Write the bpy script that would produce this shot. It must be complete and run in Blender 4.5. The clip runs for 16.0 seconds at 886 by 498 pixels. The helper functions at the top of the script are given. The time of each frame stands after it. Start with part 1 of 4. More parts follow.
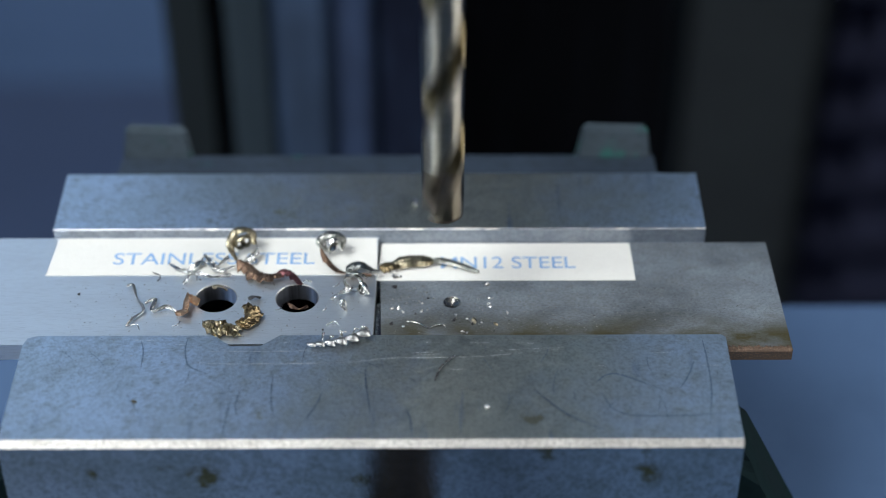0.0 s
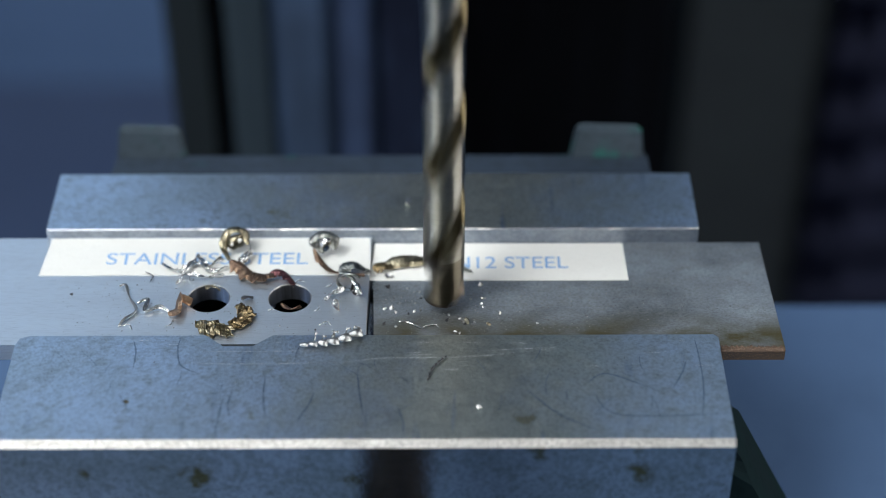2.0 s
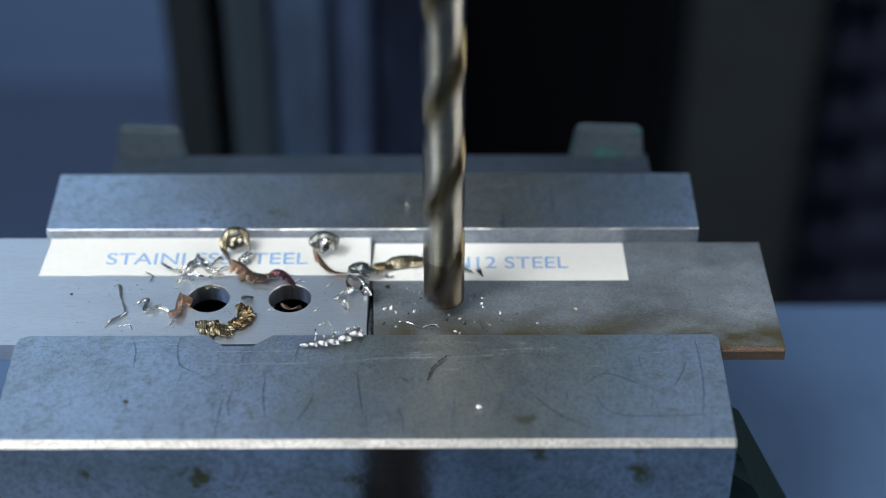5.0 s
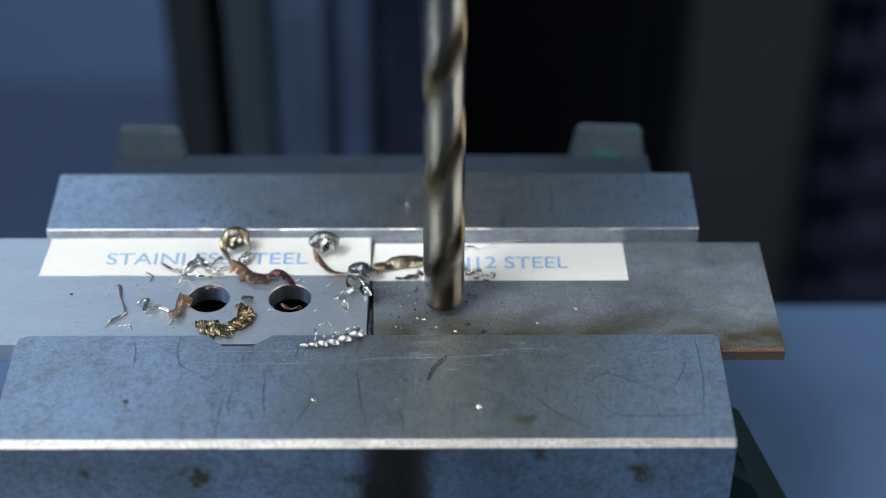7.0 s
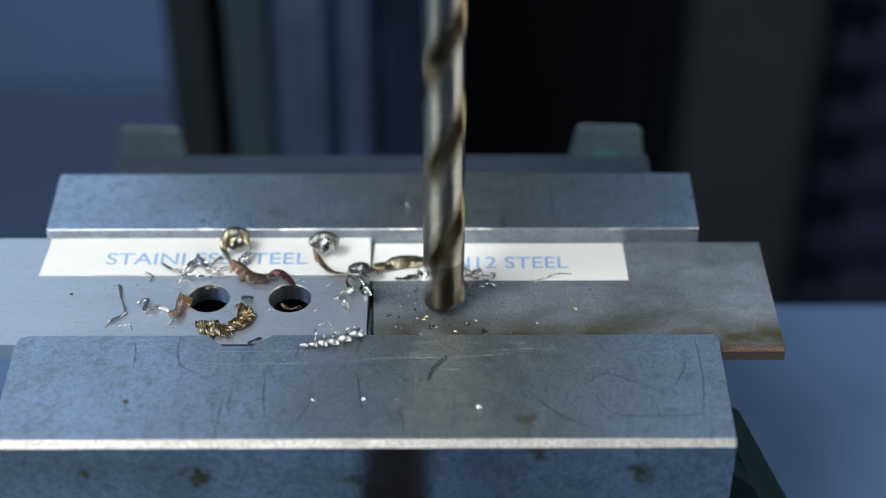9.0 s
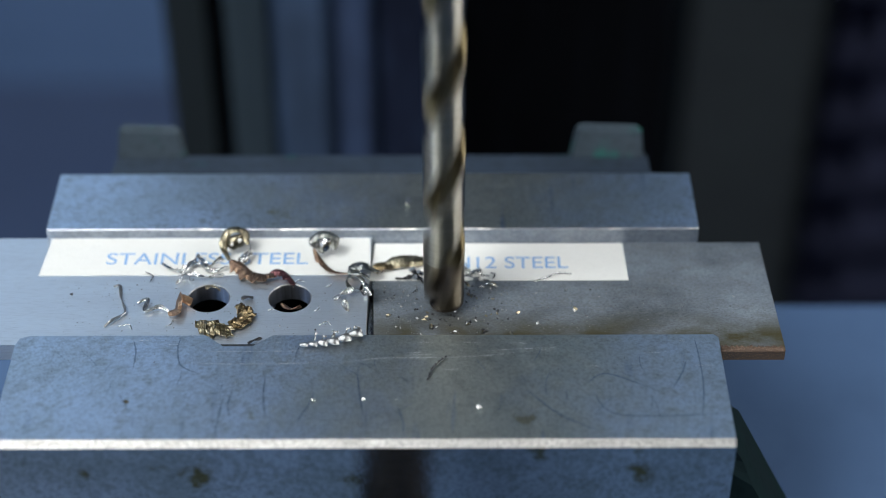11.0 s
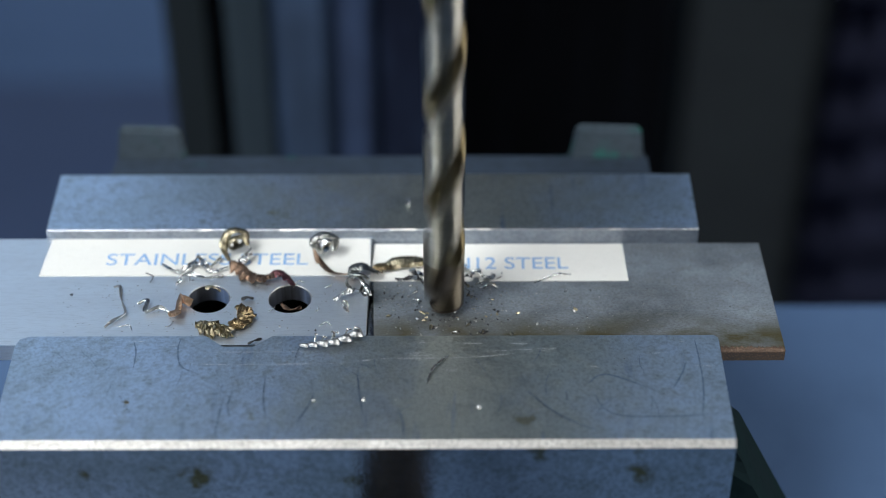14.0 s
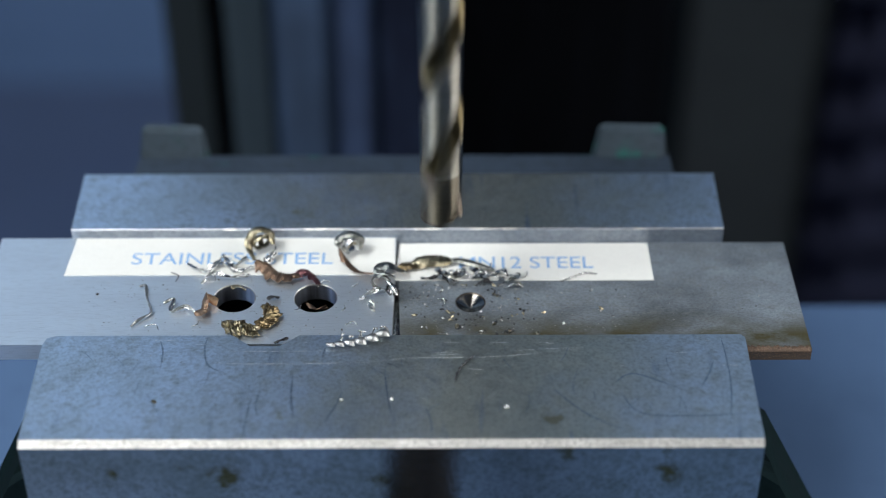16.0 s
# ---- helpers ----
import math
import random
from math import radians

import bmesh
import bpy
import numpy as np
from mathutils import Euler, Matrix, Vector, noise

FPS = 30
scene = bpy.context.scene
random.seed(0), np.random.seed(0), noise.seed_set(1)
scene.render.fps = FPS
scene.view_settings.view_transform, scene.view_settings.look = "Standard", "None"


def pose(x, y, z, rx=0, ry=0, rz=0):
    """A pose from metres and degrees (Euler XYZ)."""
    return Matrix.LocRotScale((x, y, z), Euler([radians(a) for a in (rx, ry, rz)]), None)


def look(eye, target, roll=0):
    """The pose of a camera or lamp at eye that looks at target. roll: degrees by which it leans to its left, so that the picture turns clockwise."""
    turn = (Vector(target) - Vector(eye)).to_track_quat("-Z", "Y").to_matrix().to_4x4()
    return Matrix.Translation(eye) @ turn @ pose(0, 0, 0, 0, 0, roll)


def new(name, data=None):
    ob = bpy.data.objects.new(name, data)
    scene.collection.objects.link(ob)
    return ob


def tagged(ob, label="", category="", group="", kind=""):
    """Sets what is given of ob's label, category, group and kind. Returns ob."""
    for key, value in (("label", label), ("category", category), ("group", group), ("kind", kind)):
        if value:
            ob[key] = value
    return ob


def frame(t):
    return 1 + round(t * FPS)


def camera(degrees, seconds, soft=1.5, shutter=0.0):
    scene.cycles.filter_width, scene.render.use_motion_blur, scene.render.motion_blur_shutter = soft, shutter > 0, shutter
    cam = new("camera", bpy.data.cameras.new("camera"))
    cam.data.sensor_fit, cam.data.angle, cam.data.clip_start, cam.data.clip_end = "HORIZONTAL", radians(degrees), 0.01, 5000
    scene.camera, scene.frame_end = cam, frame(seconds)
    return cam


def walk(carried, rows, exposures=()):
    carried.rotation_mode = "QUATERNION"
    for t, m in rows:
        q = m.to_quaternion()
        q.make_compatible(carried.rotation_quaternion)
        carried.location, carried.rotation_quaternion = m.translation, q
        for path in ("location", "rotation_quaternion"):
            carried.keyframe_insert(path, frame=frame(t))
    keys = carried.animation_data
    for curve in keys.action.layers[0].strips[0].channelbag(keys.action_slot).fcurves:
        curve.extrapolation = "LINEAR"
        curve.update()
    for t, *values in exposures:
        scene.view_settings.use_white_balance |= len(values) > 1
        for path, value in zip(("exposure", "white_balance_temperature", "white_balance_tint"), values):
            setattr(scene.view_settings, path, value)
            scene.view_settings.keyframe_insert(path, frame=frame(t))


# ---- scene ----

# The drilling vise slides by hand: (seconds, shift along x, sink along z)
SLIDE = [(0.0, .0017, 0), (0.1, .0010, 0), (0.2, .0001, 0), (0.3, 0, 0), (0.5, 0, 0), (12.0, 0, 0), (12.5, 0, -.0002), (14.1, 0, -.0002), (14.4, 0, 0),
         (15.2, .0001, 0), (15.3, .0004, 0), (15.4, .0013, 0), (15.5, .0018, 0), (15.6, .0027, 0), (15.7, .0037, 0), (15.8, .0046, 0), (15.9, .0052, 0), (16.0, .0061, 0)]
# The drill point's height over the plate
FEED = [(0.0, .0252), (0.3, .0248), (0.5, .0225), (0.6, .0190), (0.7, .0155), (0.8, .0078), (0.9, .0032), (1.0, .0008), (1.2, .0004), (3.5, -.0004),
        (7.35, -.0009), (7.4, .0004), (7.5, .0070), (7.6, .0121), (7.7, .0067), (7.8, .0002), (8.0, -.0010), (14.0, -.0016), (14.2, -.0016), (14.3, .0010), (14.4, .0125), (14.5, .0183), (14.6, .0240), (14.75, .0256), (15.0, .0252), (15.5, .0250), (16.0, .0242)]
# The spindle's play sideways
SWAY = [(0.0, 0), (0.7, 0), (1.0, .0002), (14.2, .0002), (14.6, -.0005), (16.0, -.0004)]

# ---- camera ----
cam = camera(27.61, 16.0, soft=0.8, shutter=0.65)
EYE = pose(0, -.32202, .27977, 90 - 39.307, 0, 0) @ pose(0, 0, 0, 0, 0, -.144)
walk(cam, [(0.0, EYE), (16.0, EYE)], exposures=[(0.0, 0.10), (16.0, 0.10)])
cam.data.dof.use_dof = True
cam.data.dof.focus_distance = .416
cam.data.dof.aperture_fstop = 6.0

# ---- light ----
world = bpy.data.worlds.new("world")
scene.world = world
world.use_nodes = True
bg = world.node_tree.nodes["Background"]
bg.inputs[0].default_value = (.45, .6, 1, 1)
bg.inputs[1].default_value = .05


def window_light(name, eye, target, w, h, power, colour):
    lamp = bpy.data.lights.new(name, "AREA")
    lamp.shape, lamp.size, lamp.size_y, lamp.energy, lamp.color = "RECTANGLE", w, h, power, colour
    ob = new(name, lamp)
    ob.matrix_world = look(eye, target)
    return ob


window_light("window_light_back", (-1.5, -1.62, 1.35), (-1.1, 0, .9), 1.2, 1.5, 26, (.95, .98, 1))
window_light("window_light_side", (1.62, -.50, .1), (0, -.50, .1), 1.5, 2.0, 70, (.985, .99, 1))

window_light("roof_light", (-1.25, -.8, 2.36), (-1.25, -.8, 0), 1.4, 1.0, 86, (.925, .972, 1))
window_light("window_light_north", (0, 1.61, 1.375), (0, 0, 1.375), 2.6, 1.25, 10.5, (.50, .72, 1))


# ---- materials ----
def material(name, base, rough=.5, metal=0.0, vary=(), bump=0.0, scale=60, spots=None, rough_vary=.1, stretch=(1, 1, 1), object_random=0.0, spec=.5, grain=0.0, grain_scale=2200, edge_stain=None, patch=None, streaks=None):
    """vary: colours mixed in by noise at two scales. spots: (colour, noise scale, threshold) stains, painted glints.
    patch: (colour, middle x, half width, fade) a painted reflection tint with a broken outline. streaks: (colour, noise
    scale, threshold, stretch) rubbed lines."""
    m = bpy.data.materials.new(name)
    m.use_nodes = True
    nt = m.node_tree
    bsdf = nt.nodes["Principled BSDF"]
    bsdf.inputs["Metallic"].default_value = metal
    bsdf.inputs["Specular IOR Level"].default_value = spec
    tc = nt.nodes.new("ShaderNodeTexCoord")
    mp = nt.nodes.new("ShaderNodeMapping")
    mp.inputs["Scale"].default_value = stretch
    nt.links.new(tc.outputs["Object"], mp.inputs[0])

    def noise_node(sc, detail=6, way=None):
        n = nt.nodes.new("ShaderNodeTexNoise")
        n.inputs["Scale"].default_value, n.inputs["Detail"].default_value, n.inputs["Roughness"].default_value = sc, detail, .6
        nt.links.new((way or mp).outputs[0], n.inputs["Vector"])
        return n

    def ramp(src, lo, hi):
        r = nt.nodes.new("ShaderNodeMapRange")
        r.inputs[1].default_value, r.inputs[2].default_value = lo, hi
        nt.links.new(src, r.inputs[0])
        return r.outputs[0]

    def mix(fac, a, b):
        x = nt.nodes.new("ShaderNodeMix")
        x.data_type = "RGBA"
        nt.links.new(fac, x.inputs[0])
        for v, sock in ((a, x.inputs[6]), (b, x.inputs[7])):
            if isinstance(v, tuple):
                sock.default_value = (*v, 1)
            else:
                nt.links.new(v, sock)
        return x.outputs[2]

    col = base
    big, small = noise_node(scale), noise_node(scale * 9, 8)
    vary = list(vary) or [tuple(c * .8 for c in base)]
    col = mix(ramp(big.outputs[0], .38, .66), col, vary[0])
    col = mix(ramp(small.outputs[0], .5, .8), col, vary[-1])
    if patch:
        c, middle, half, fade = patch
        apart = nt.nodes.new("ShaderNodeSeparateXYZ")
        nt.links.new(tc.outputs["Object"], apart.inputs[0])
        off = nt.nodes.new("ShaderNodeMath")
        off.operation, off.inputs[1].default_value = "SUBTRACT", middle
        nt.links.new(apart.outputs[0], off.inputs[0])
        far = nt.nodes.new("ShaderNodeMath")
        far.operation = "ABSOLUTE"
        nt.links.new(off.outputs[0], far.inputs[0])
        ragged = nt.nodes.new("ShaderNodeMath")
        ragged.operation, ragged.inputs[1].default_value = "MULTIPLY_ADD", -.08
        nt.links.new(noise_node(48, 5).outputs[0], ragged.inputs[0])
        nt.links.new(far.outputs[0], ragged.inputs[2])
        col = mix(ramp(ragged.outputs[0], half - .04 + fade, half - .04 - fade), col, c)
    if streaks:
        c, sc, th, pull = streaks
        along = nt.nodes.new("ShaderNodeMapping")
        along.inputs["Scale"].default_value = pull
        nt.links.new(tc.outputs["Object"], along.inputs[0])
        col = mix(ramp(noise_node(sc, 3, along).outputs[0], th, th + .12), col, c)
    for c, sc, th in spots or ():
        sp = noise_node(sc, 5)
        col = mix(ramp(sp.outputs[0], th, th + .06), col, c)
    fine = None
    if grain:
        fine = noise_node(grain_scale, 4)
        dark = nt.nodes.new("ShaderNodeHueSaturation")
        dark.inputs["Value"].default_value = 1 - grain
        nt.links.new(col, dark.inputs["Color"])
        col = mix(ramp(fine.outputs[0], .42, .68), col, dark.outputs[0])
    if edge_stain:
        # oil and dirt gathered along one edge: colour, y where it starts, y where it is full
        c, y0, y1 = edge_stain
        sep = nt.nodes.new("ShaderNodeSeparateXYZ")
        nt.links.new(tc.outputs["Object"], sep.inputs[0])
        patch = noise_node(70, 5)
        mul = nt.nodes.new("ShaderNodeMath")
        mul.operation = "MULTIPLY"
        nt.links.new(ramp(sep.outputs[1], y0, y1), mul.inputs[0])
        nt.links.new(ramp(patch.outputs[0], .30, .58), mul.inputs[1])
        col = mix(mul.outputs[0], col, c)
    if object_random:
        info = nt.nodes.new("ShaderNodeObjectInfo")
        hsv = nt.nodes.new("ShaderNodeHueSaturation")
        nt.links.new(ramp(info.outputs["Random"], -.5 / object_random, 1), hsv.inputs["Value"])
        nt.links.new(col, hsv.inputs["Color"])
        col = hsv.outputs[0]
    nt.links.new(col, bsdf.inputs["Base Color"])
    rr = nt.nodes.new("ShaderNodeMapRange")
    rr.inputs[3].default_value, rr.inputs[4].default_value = max(.02, rough - rough_vary), min(1, rough + rough_vary)
    nt.links.new(small.outputs[0], rr.inputs[0])
    nt.links.new(rr.outputs[0], bsdf.inputs["Roughness"])
    if bump:
        b = nt.nodes.new("ShaderNodeBump")
        b.inputs["Strength"].default_value, b.inputs["Distance"].default_value = bump, .0004
        nt.links.new((fine or small).outputs[0], b.inputs["Height"])
        nt.links.new(b.outputs[0], bsdf.inputs["Normal"])
    return m


# patch: olive middle puts the column's reflection into the jaw tops' colour.
JAW = material("ground_jaw_steel", (.60, .695, .82), .38, 1, [(.51, .58, .635), (.38, .43, .47)], .2, 42, [((.15, .17, .21), 560, .685), ((.36, .35, .26), 62, .66)], grain=.28, grain_scale=1500, patch=((.54, .575, .53), .003, .031, .018), streaks=((.34, .41, .52), 230, .62, (1, .13, 1)))
JAW_EDGE = material("bright_worn_edge", (.70, .68, .64), .45, 1, [(.60, .58, .54), (.38, .35, .31)], .4, 160, grain=.4, grain_scale=1400)
# Worn back edge; its bright spots also paint in the dotted glints.
BACK_EDGE = material("worn_glinting_back_edge", (.50, .52, .57), .42, 1, [(.34, .36, .40), (.62, .62, .62)], .2, 130, [((.97, .94, .88), 55, .53)])
BACK_FACE = material("stained_jaw_face", (.36, .40, .46), .46, 1, [(.25, .29, .35), (.40, .43, .47)], .3, 90, grain=.3, grain_scale=1500)
JAW_FRONT = material("dull_jaw_face", (.42, .43, .43), .13, 1, [(.32, .33, .31), (.23, .23, .20)], .12, 45, [((.15, .12, .055), 52, .645), ((.05, .05, .048), 120, .67)], rough_vary=.05, grain=.3, grain_scale=1200)
STAINLESS = material("stainless_sheet", (.80, .85, .89), .46, 1, [(.76, .80, .84), (.68, .72, .75)], .05, 35, [((.45, .45, .45), 300, .75)], stretch=(1, 6, 6), grain=.06)
# Upright light and dark streaks paint the bore walls' glints into their colour.
BORE = material("glint_streaked_bore_wall", (.74, .78, .86), .36, 1, [(.16, .16, .18), (.66, .70, .78)], .1, 330, rough_vary=.1, stretch=(1, 1, .04))
DIMPLE = material("freshly_cut_cone", (.29, .28, .255), .20, 1, [(.17, .165, .155), (.29, .25, .18)], .05, 400)
SCALE_STEEL = material("mill_scale_steel", (.375, .42, .455), .40, .65, [(.165, .182, .195), (.28, .30, .30)], .35, 32, [((.07, .07, .07), 800, .665), ((.5, .5, .48), 1000, .71)], stretch=(1, 1.7, 1), grain=.34, grain_scale=1300, edge_stain=((.10, .086, .040), -.002, -.0105))
RUST = material("rusty_cut_edge", (.042, .027, .018), .8, .1, [(.025, .018, .013), (.16, .085, .04)], .6, 260)
BURR = material("brown_burr", (.115, .068, .042), .7, .1, [(.06, .038, .025), (.22, .15, .10)], .6, 200)
LABEL = material("white_label_tape", (.77, .755, .70), .45, 0, [(.755, .74, .685), (.735, .72, .665)], .03, 60, grain=.04)
INK = material("blue_label_ink", (.20, .36, .60), .5, 0, [(.26, .42, .64), (.40, .53, .70)], 0, 300)
DRILL = material("ground_drill_land", (.245, .23, .198), .32, 1, [(.185, .168, .13), (.11, .093, .06)], .03, 120, rough_vary=.04)
FLUTE = material("bronze_oxide_flute", (.085, .068, .036), .34, 1, [(.06, .048, .026), (.035, .029, .018)], .05, 120)
DRILL_WORN = material("browned_drill_land", (.135, .115, .085), .32, 1, [(.10, .085, .06), (.065, .052, .035)], .03, 120, rough_vary=.04)
for turned in (DRILL, DRILL_WORN, DIMPLE):
    # turned and ground metal: its glints run across the tool marks
    bs = turned.node_tree.nodes["Principled BSDF"]
    bs.inputs["Anisotropic"].default_value = 1
    tg = turned.node_tree.nodes.new("ShaderNodeTangent")
    bs.inputs["Anisotropic Rotation"].default_value = .25
    tg.direction_type, tg.axis = "RADIAL", "Z"
    turned.node_tree.links.new(tg.outputs[0], bs.inputs["Tangent"])
DRILL_TIP = material("heat_dulled_drill_point", (.10, .08, .062), .4, 1, [(.065, .054, .044)], .1, 300)
PAINT_GREEN = material("green_machine_paint", (.006, .0125, .0135), .7, 0, [(.007, .011, .013), (.004, .008, .008)], .3, 40, [((.005, .019, .018), 45, .62)], spec=.0)
CAST = material("grey_cast_iron", (.040, .057, .082), .6, .2, [(.030, .043, .062), (.020, .027, .036)], .4, 40, [((.016, .075, .070), 38, .60)], spec=.25)
LUG = material("flaked_lug_paint", (.068, .090, .110), .6, .1, [(.052, .072, .088), (.038, .05, .06)], .4, 45, [((.035, .13, .118), 75, .55)], spec=.2)
TABLE = material("blue_grey_table_paint", (.075, .136, .252), .5, 0, [(.070, .126, .234), (.064, .116, .216)], .05, 12)
# Next five: bright and dark reflections on the column, put into colour.
REFLECT_BLUE = material("streaked_column_reflection", (.043, .073, .135), .6, 0, [(.019, .032, .058), (.028, .048, .09)], .05, 30, stretch=(1, 1, .3), spec=.2)
REFLECT_DIM = material("dim_column_reflection", (.028, .046, .094), .6, 0, [(.009, .014, .030), (.016, .026, .055)], .05, 26, stretch=(1, 1, .35), spec=.2)
REFLECT_EDGE = material("dark_edge_reflection", (.019, .025, .029), .6, 0, [(.015, .019, .022), (.022, .030, .036)], .05, 60, stretch=(1, 1, .04), spec=.1)
REFLECT_INNER = material("dark_blue_reflection", (.036, .052, .066), .6, 0, [(.028, .041, .052), (.040, .058, .076)], .05, 40, stretch=(1, 1, .1), spec=.1)
REFLECT_DEEP = material("deep_blue_reflection", (.007, .011, .025), .6, 0, [(.004, .006, .014), (.011, .018, .038)], .05, 30, stretch=(1, 1, .2), spec=.1)
# Near-black without gloss: the steel column's dark reflections put into its colour.
COLUMN = material("column_dark_reflection", (.0012, .0014, .0019), .6, 0, [(.0009, .001, .0012), (.0018, .0022, .0032)], .05, 14, stretch=(1, 1, .15), spec=0.0)
PANEL = material("dark_machine_paint", (.0115, .0155, .0178), .7, 0, [(.0095, .0125, .0148), (.0065, .0082, .0105)], .05, 8, spec=.1)
NAVY = material("navy_louvre_paint", (.009, .011, .026), .7, 0, [(.007, .009, .02)], .05, 8, spec=.1)
WALL = material("blue_grey_wall_paint", (.073, .132, .254), .8, 0, [(.067, .123, .237), (.062, .115, .22)], .1, 3)
FLOOR = material("blue_grey_floor_paint", (.045, .072, .142), .8, 0, [(.04, .063, .125)], .2, 4)
CEILING = material("dark_ceiling_paint", (.10, .115, .14), .9, 0, [(.085, .10, .12)], .05, 2)
SILVER = material("bright_steel_chip", (.62, .62, .60), .25, 1, [(.34, .34, .32), (.16, .15, .14)], .25, 500)
SILVER_MATT = material("torn_bright_steel_chip", (.46, .46, .45), .36, 1, [(.33, .33, .32), (.15, .15, .145)], .3, 500)
GLINT = material("clean_cut_crumb", (.66, .66, .64), .3, 1, [(.30, .29, .27), (.10, .095, .09)], .3, 1300)
GREY_CHIP = material("dull_grey_chip", (.32, .32, .29), .3, 1, [(.16, .16, .14), (.5, .49, .45)], .25, 420)
GOLD = material("straw_tinted_chip", (.345, .30, .20), .3, 1, [(.10, .082, .047), (.50, .47, .37)], .25, 420)
BROWN = material("heat_browned_chip", (.26, .165, .11), .36, 1, [(.12, .07, .05), (.42, .33, .22)], .3, 420)
COPPER = material("copper_tinted_chip", (.42, .27, .17), .33, 1, [(.20, .11, .065), (.62, .52, .40)], .3, 400)
BRONZE = material("dark_bronze_chip", (.20, .145, .075), .32, 1, [(.07, .05, .028), (.40, .33, .20)], .3, 420)
PURPLE = material("purple_heat_tinted_chip", (.22, .095, .10), .36, 1, [(.10, .04, .05), (.34, .18, .13)], .3, 420)
DARK_SILVER = material("shaded_grey_chip", (.17, .18, .17), .3, 1, [(.08, .085, .08), (.3, .3, .28)], .25, 420)
DARK_CHIP = material("blackened_chip", (.05, .05, .055), .45, .7, [(.03, .03, .03), (.12, .11, .1)], .3, 500)
SCREW = material("black_oiled_screw", (.006, .007, .010), .6, 0, [(.005, .005, .007)], .2, 90, spec=.1)
SCRATCH = material("bright_scratch", (.95, .95, .94), .58, 1, [(.8, .8, .8)], 0, 400)
DUST = material("metal_dust_specks", (.16, .15, .14), .4, .8, [(.5, .48, .44), (.03, .03, .03)], 0, 180)
INK_MARK = material("blue_scribe_mark", (.33, .40, .48), .36, 1, [(.27, .34, .43)], 0, 300, grain=.3, grain_scale=1500)


# ---- builders ----
def mesh_ob(name, bm, mat, parent=None, label="", smooth=False):
    me = bpy.data.meshes.new(name)
    bmesh.ops.recalc_face_normals(bm, faces=bm.faces)
    bm.to_mesh(me)
    bm.free()
    for m in mat if isinstance(mat, (list, tuple)) else (mat,):
        me.materials.append(m)
    if smooth:
        me.shade_smooth()
    ob = new(name, me)
    if parent:
        ob.parent = parent
    if label:
        ob["label"] = label
    return ob


def part(name, bm, mat, parent, label="", smooth=False):
    return mesh_ob(name, bm, mat, parent, label, smooth)


def prism(outline, lo, hi, axis="z", bevel=0.0):
    """A closed prism over an outline in the plane across axis."""
    bm = bmesh.new()
    put = {"z": lambda a, b, c: (a, b, c), "x": lambda a, b, c: (c, a, b), "y": lambda a, b, c: (a, c, b)}[axis]
    low = [bm.verts.new(put(a, b, lo)) for a, b in outline]
    top = [bm.verts.new(put(a, b, hi)) for a, b in outline]
    bm.faces.new(low), bm.faces.new(top)
    for i in range(len(low)):
        j = (i + 1) % len(low)
        bm.faces.new((low[i], low[j], top[j], top[i]))
    if bevel:
        bmesh.ops.bevel(bm, geom=bm.edges[:], offset=bevel, segments=2, affect="EDGES")
    return bm


def box(x0, y0, z0, x1, y1, z1, bevel=0.0):
    return prism([(x0, y0), (x1, y0), (x1, y1), (x0, y1)], z0, z1, "z", bevel)


def tube(r, z0, z1, n=48, centre=(0, 0)):
    return prism([(centre[0] + r * math.cos(2 * math.pi * i / n), centre[1] + r * math.sin(2 * math.pi * i / n)) for i in range(n)], z0, z1)


MOVERS = []      # things that ride on the vise


def rides(ob):
    MOVERS.append(ob)
    return ob


def thing(name, label, category, at=(0, 0, 0), group="", kind=""):
    ob = new(name)
    ob.location = at
    return tagged(ob, label, category, group, kind)


# ---- room ----
X0, X1, Y0, Y1, Z0, Z1 = -2.2, 1.6, -1.6, 1.5, -.95, 2.3
tagged(mesh_ob("floor", box(X0, Y0, Z0 - .1, X1, Y1, Z0), FLOOR), "blue-grey painted workshop floor", "floor", kind="structure")
bm = bmesh.new()
for x0, x1, y0, y1 in ((X0, -1.95, Y0, Y1), (-.55, X1, Y0, Y1), (-1.95, -.55, Y0, -1.3), (-1.95, -.55, -.3, Y1)):
    b = box(x0, y0, Z1, x1, y1, Z1 + .1)
    me = bpy.data.meshes.new("piece")
    b.to_mesh(me)
    b.free()
    bm.from_mesh(me)
    bpy.data.meshes.remove(me)
tagged(mesh_ob("ceiling", bm, CEILING), "plain dark workshop ceiling with a roof light", "ceiling", kind="structure")


def wall_with_opening(name, along, at, out, a0, a1, o0, o1, oz0, oz1, paint=WALL):
    """A wall across 'along', in four pieces round one opening."""
    lo, hi = sorted((at, at + out))
    bm = bmesh.new()
    for s0, s1, z0, z1 in ((a0, o0, Z0, Z1), (o1, a1, Z0, Z1), (o0, o1, Z0, oz0), (o0, o1, oz1, Z1)):
        b = box(s0, lo, z0, s1, hi, z1) if along == "x" else box(lo, s0, z0, hi, s1, z1)
        me = bpy.data.meshes.new("piece")
        b.to_mesh(me)
        b.free()
        bm.from_mesh(me)
        bpy.data.meshes.remove(me)
    return tagged(mesh_ob(name, bm, paint), ("blue-grey" if paint is WALL else "dark grey") + " painted workshop wall with window opening", "wall", kind="structure")


wall_with_opening("wall_south", "x", Y0, -.12, X0 - .12, X1 + .12, -2.1, -.9, .6, 2.1, PANEL)
wall_with_opening("wall_east", "y", X1, .12, Y0, Y1, -1.25, .25, -.9, 1.1)
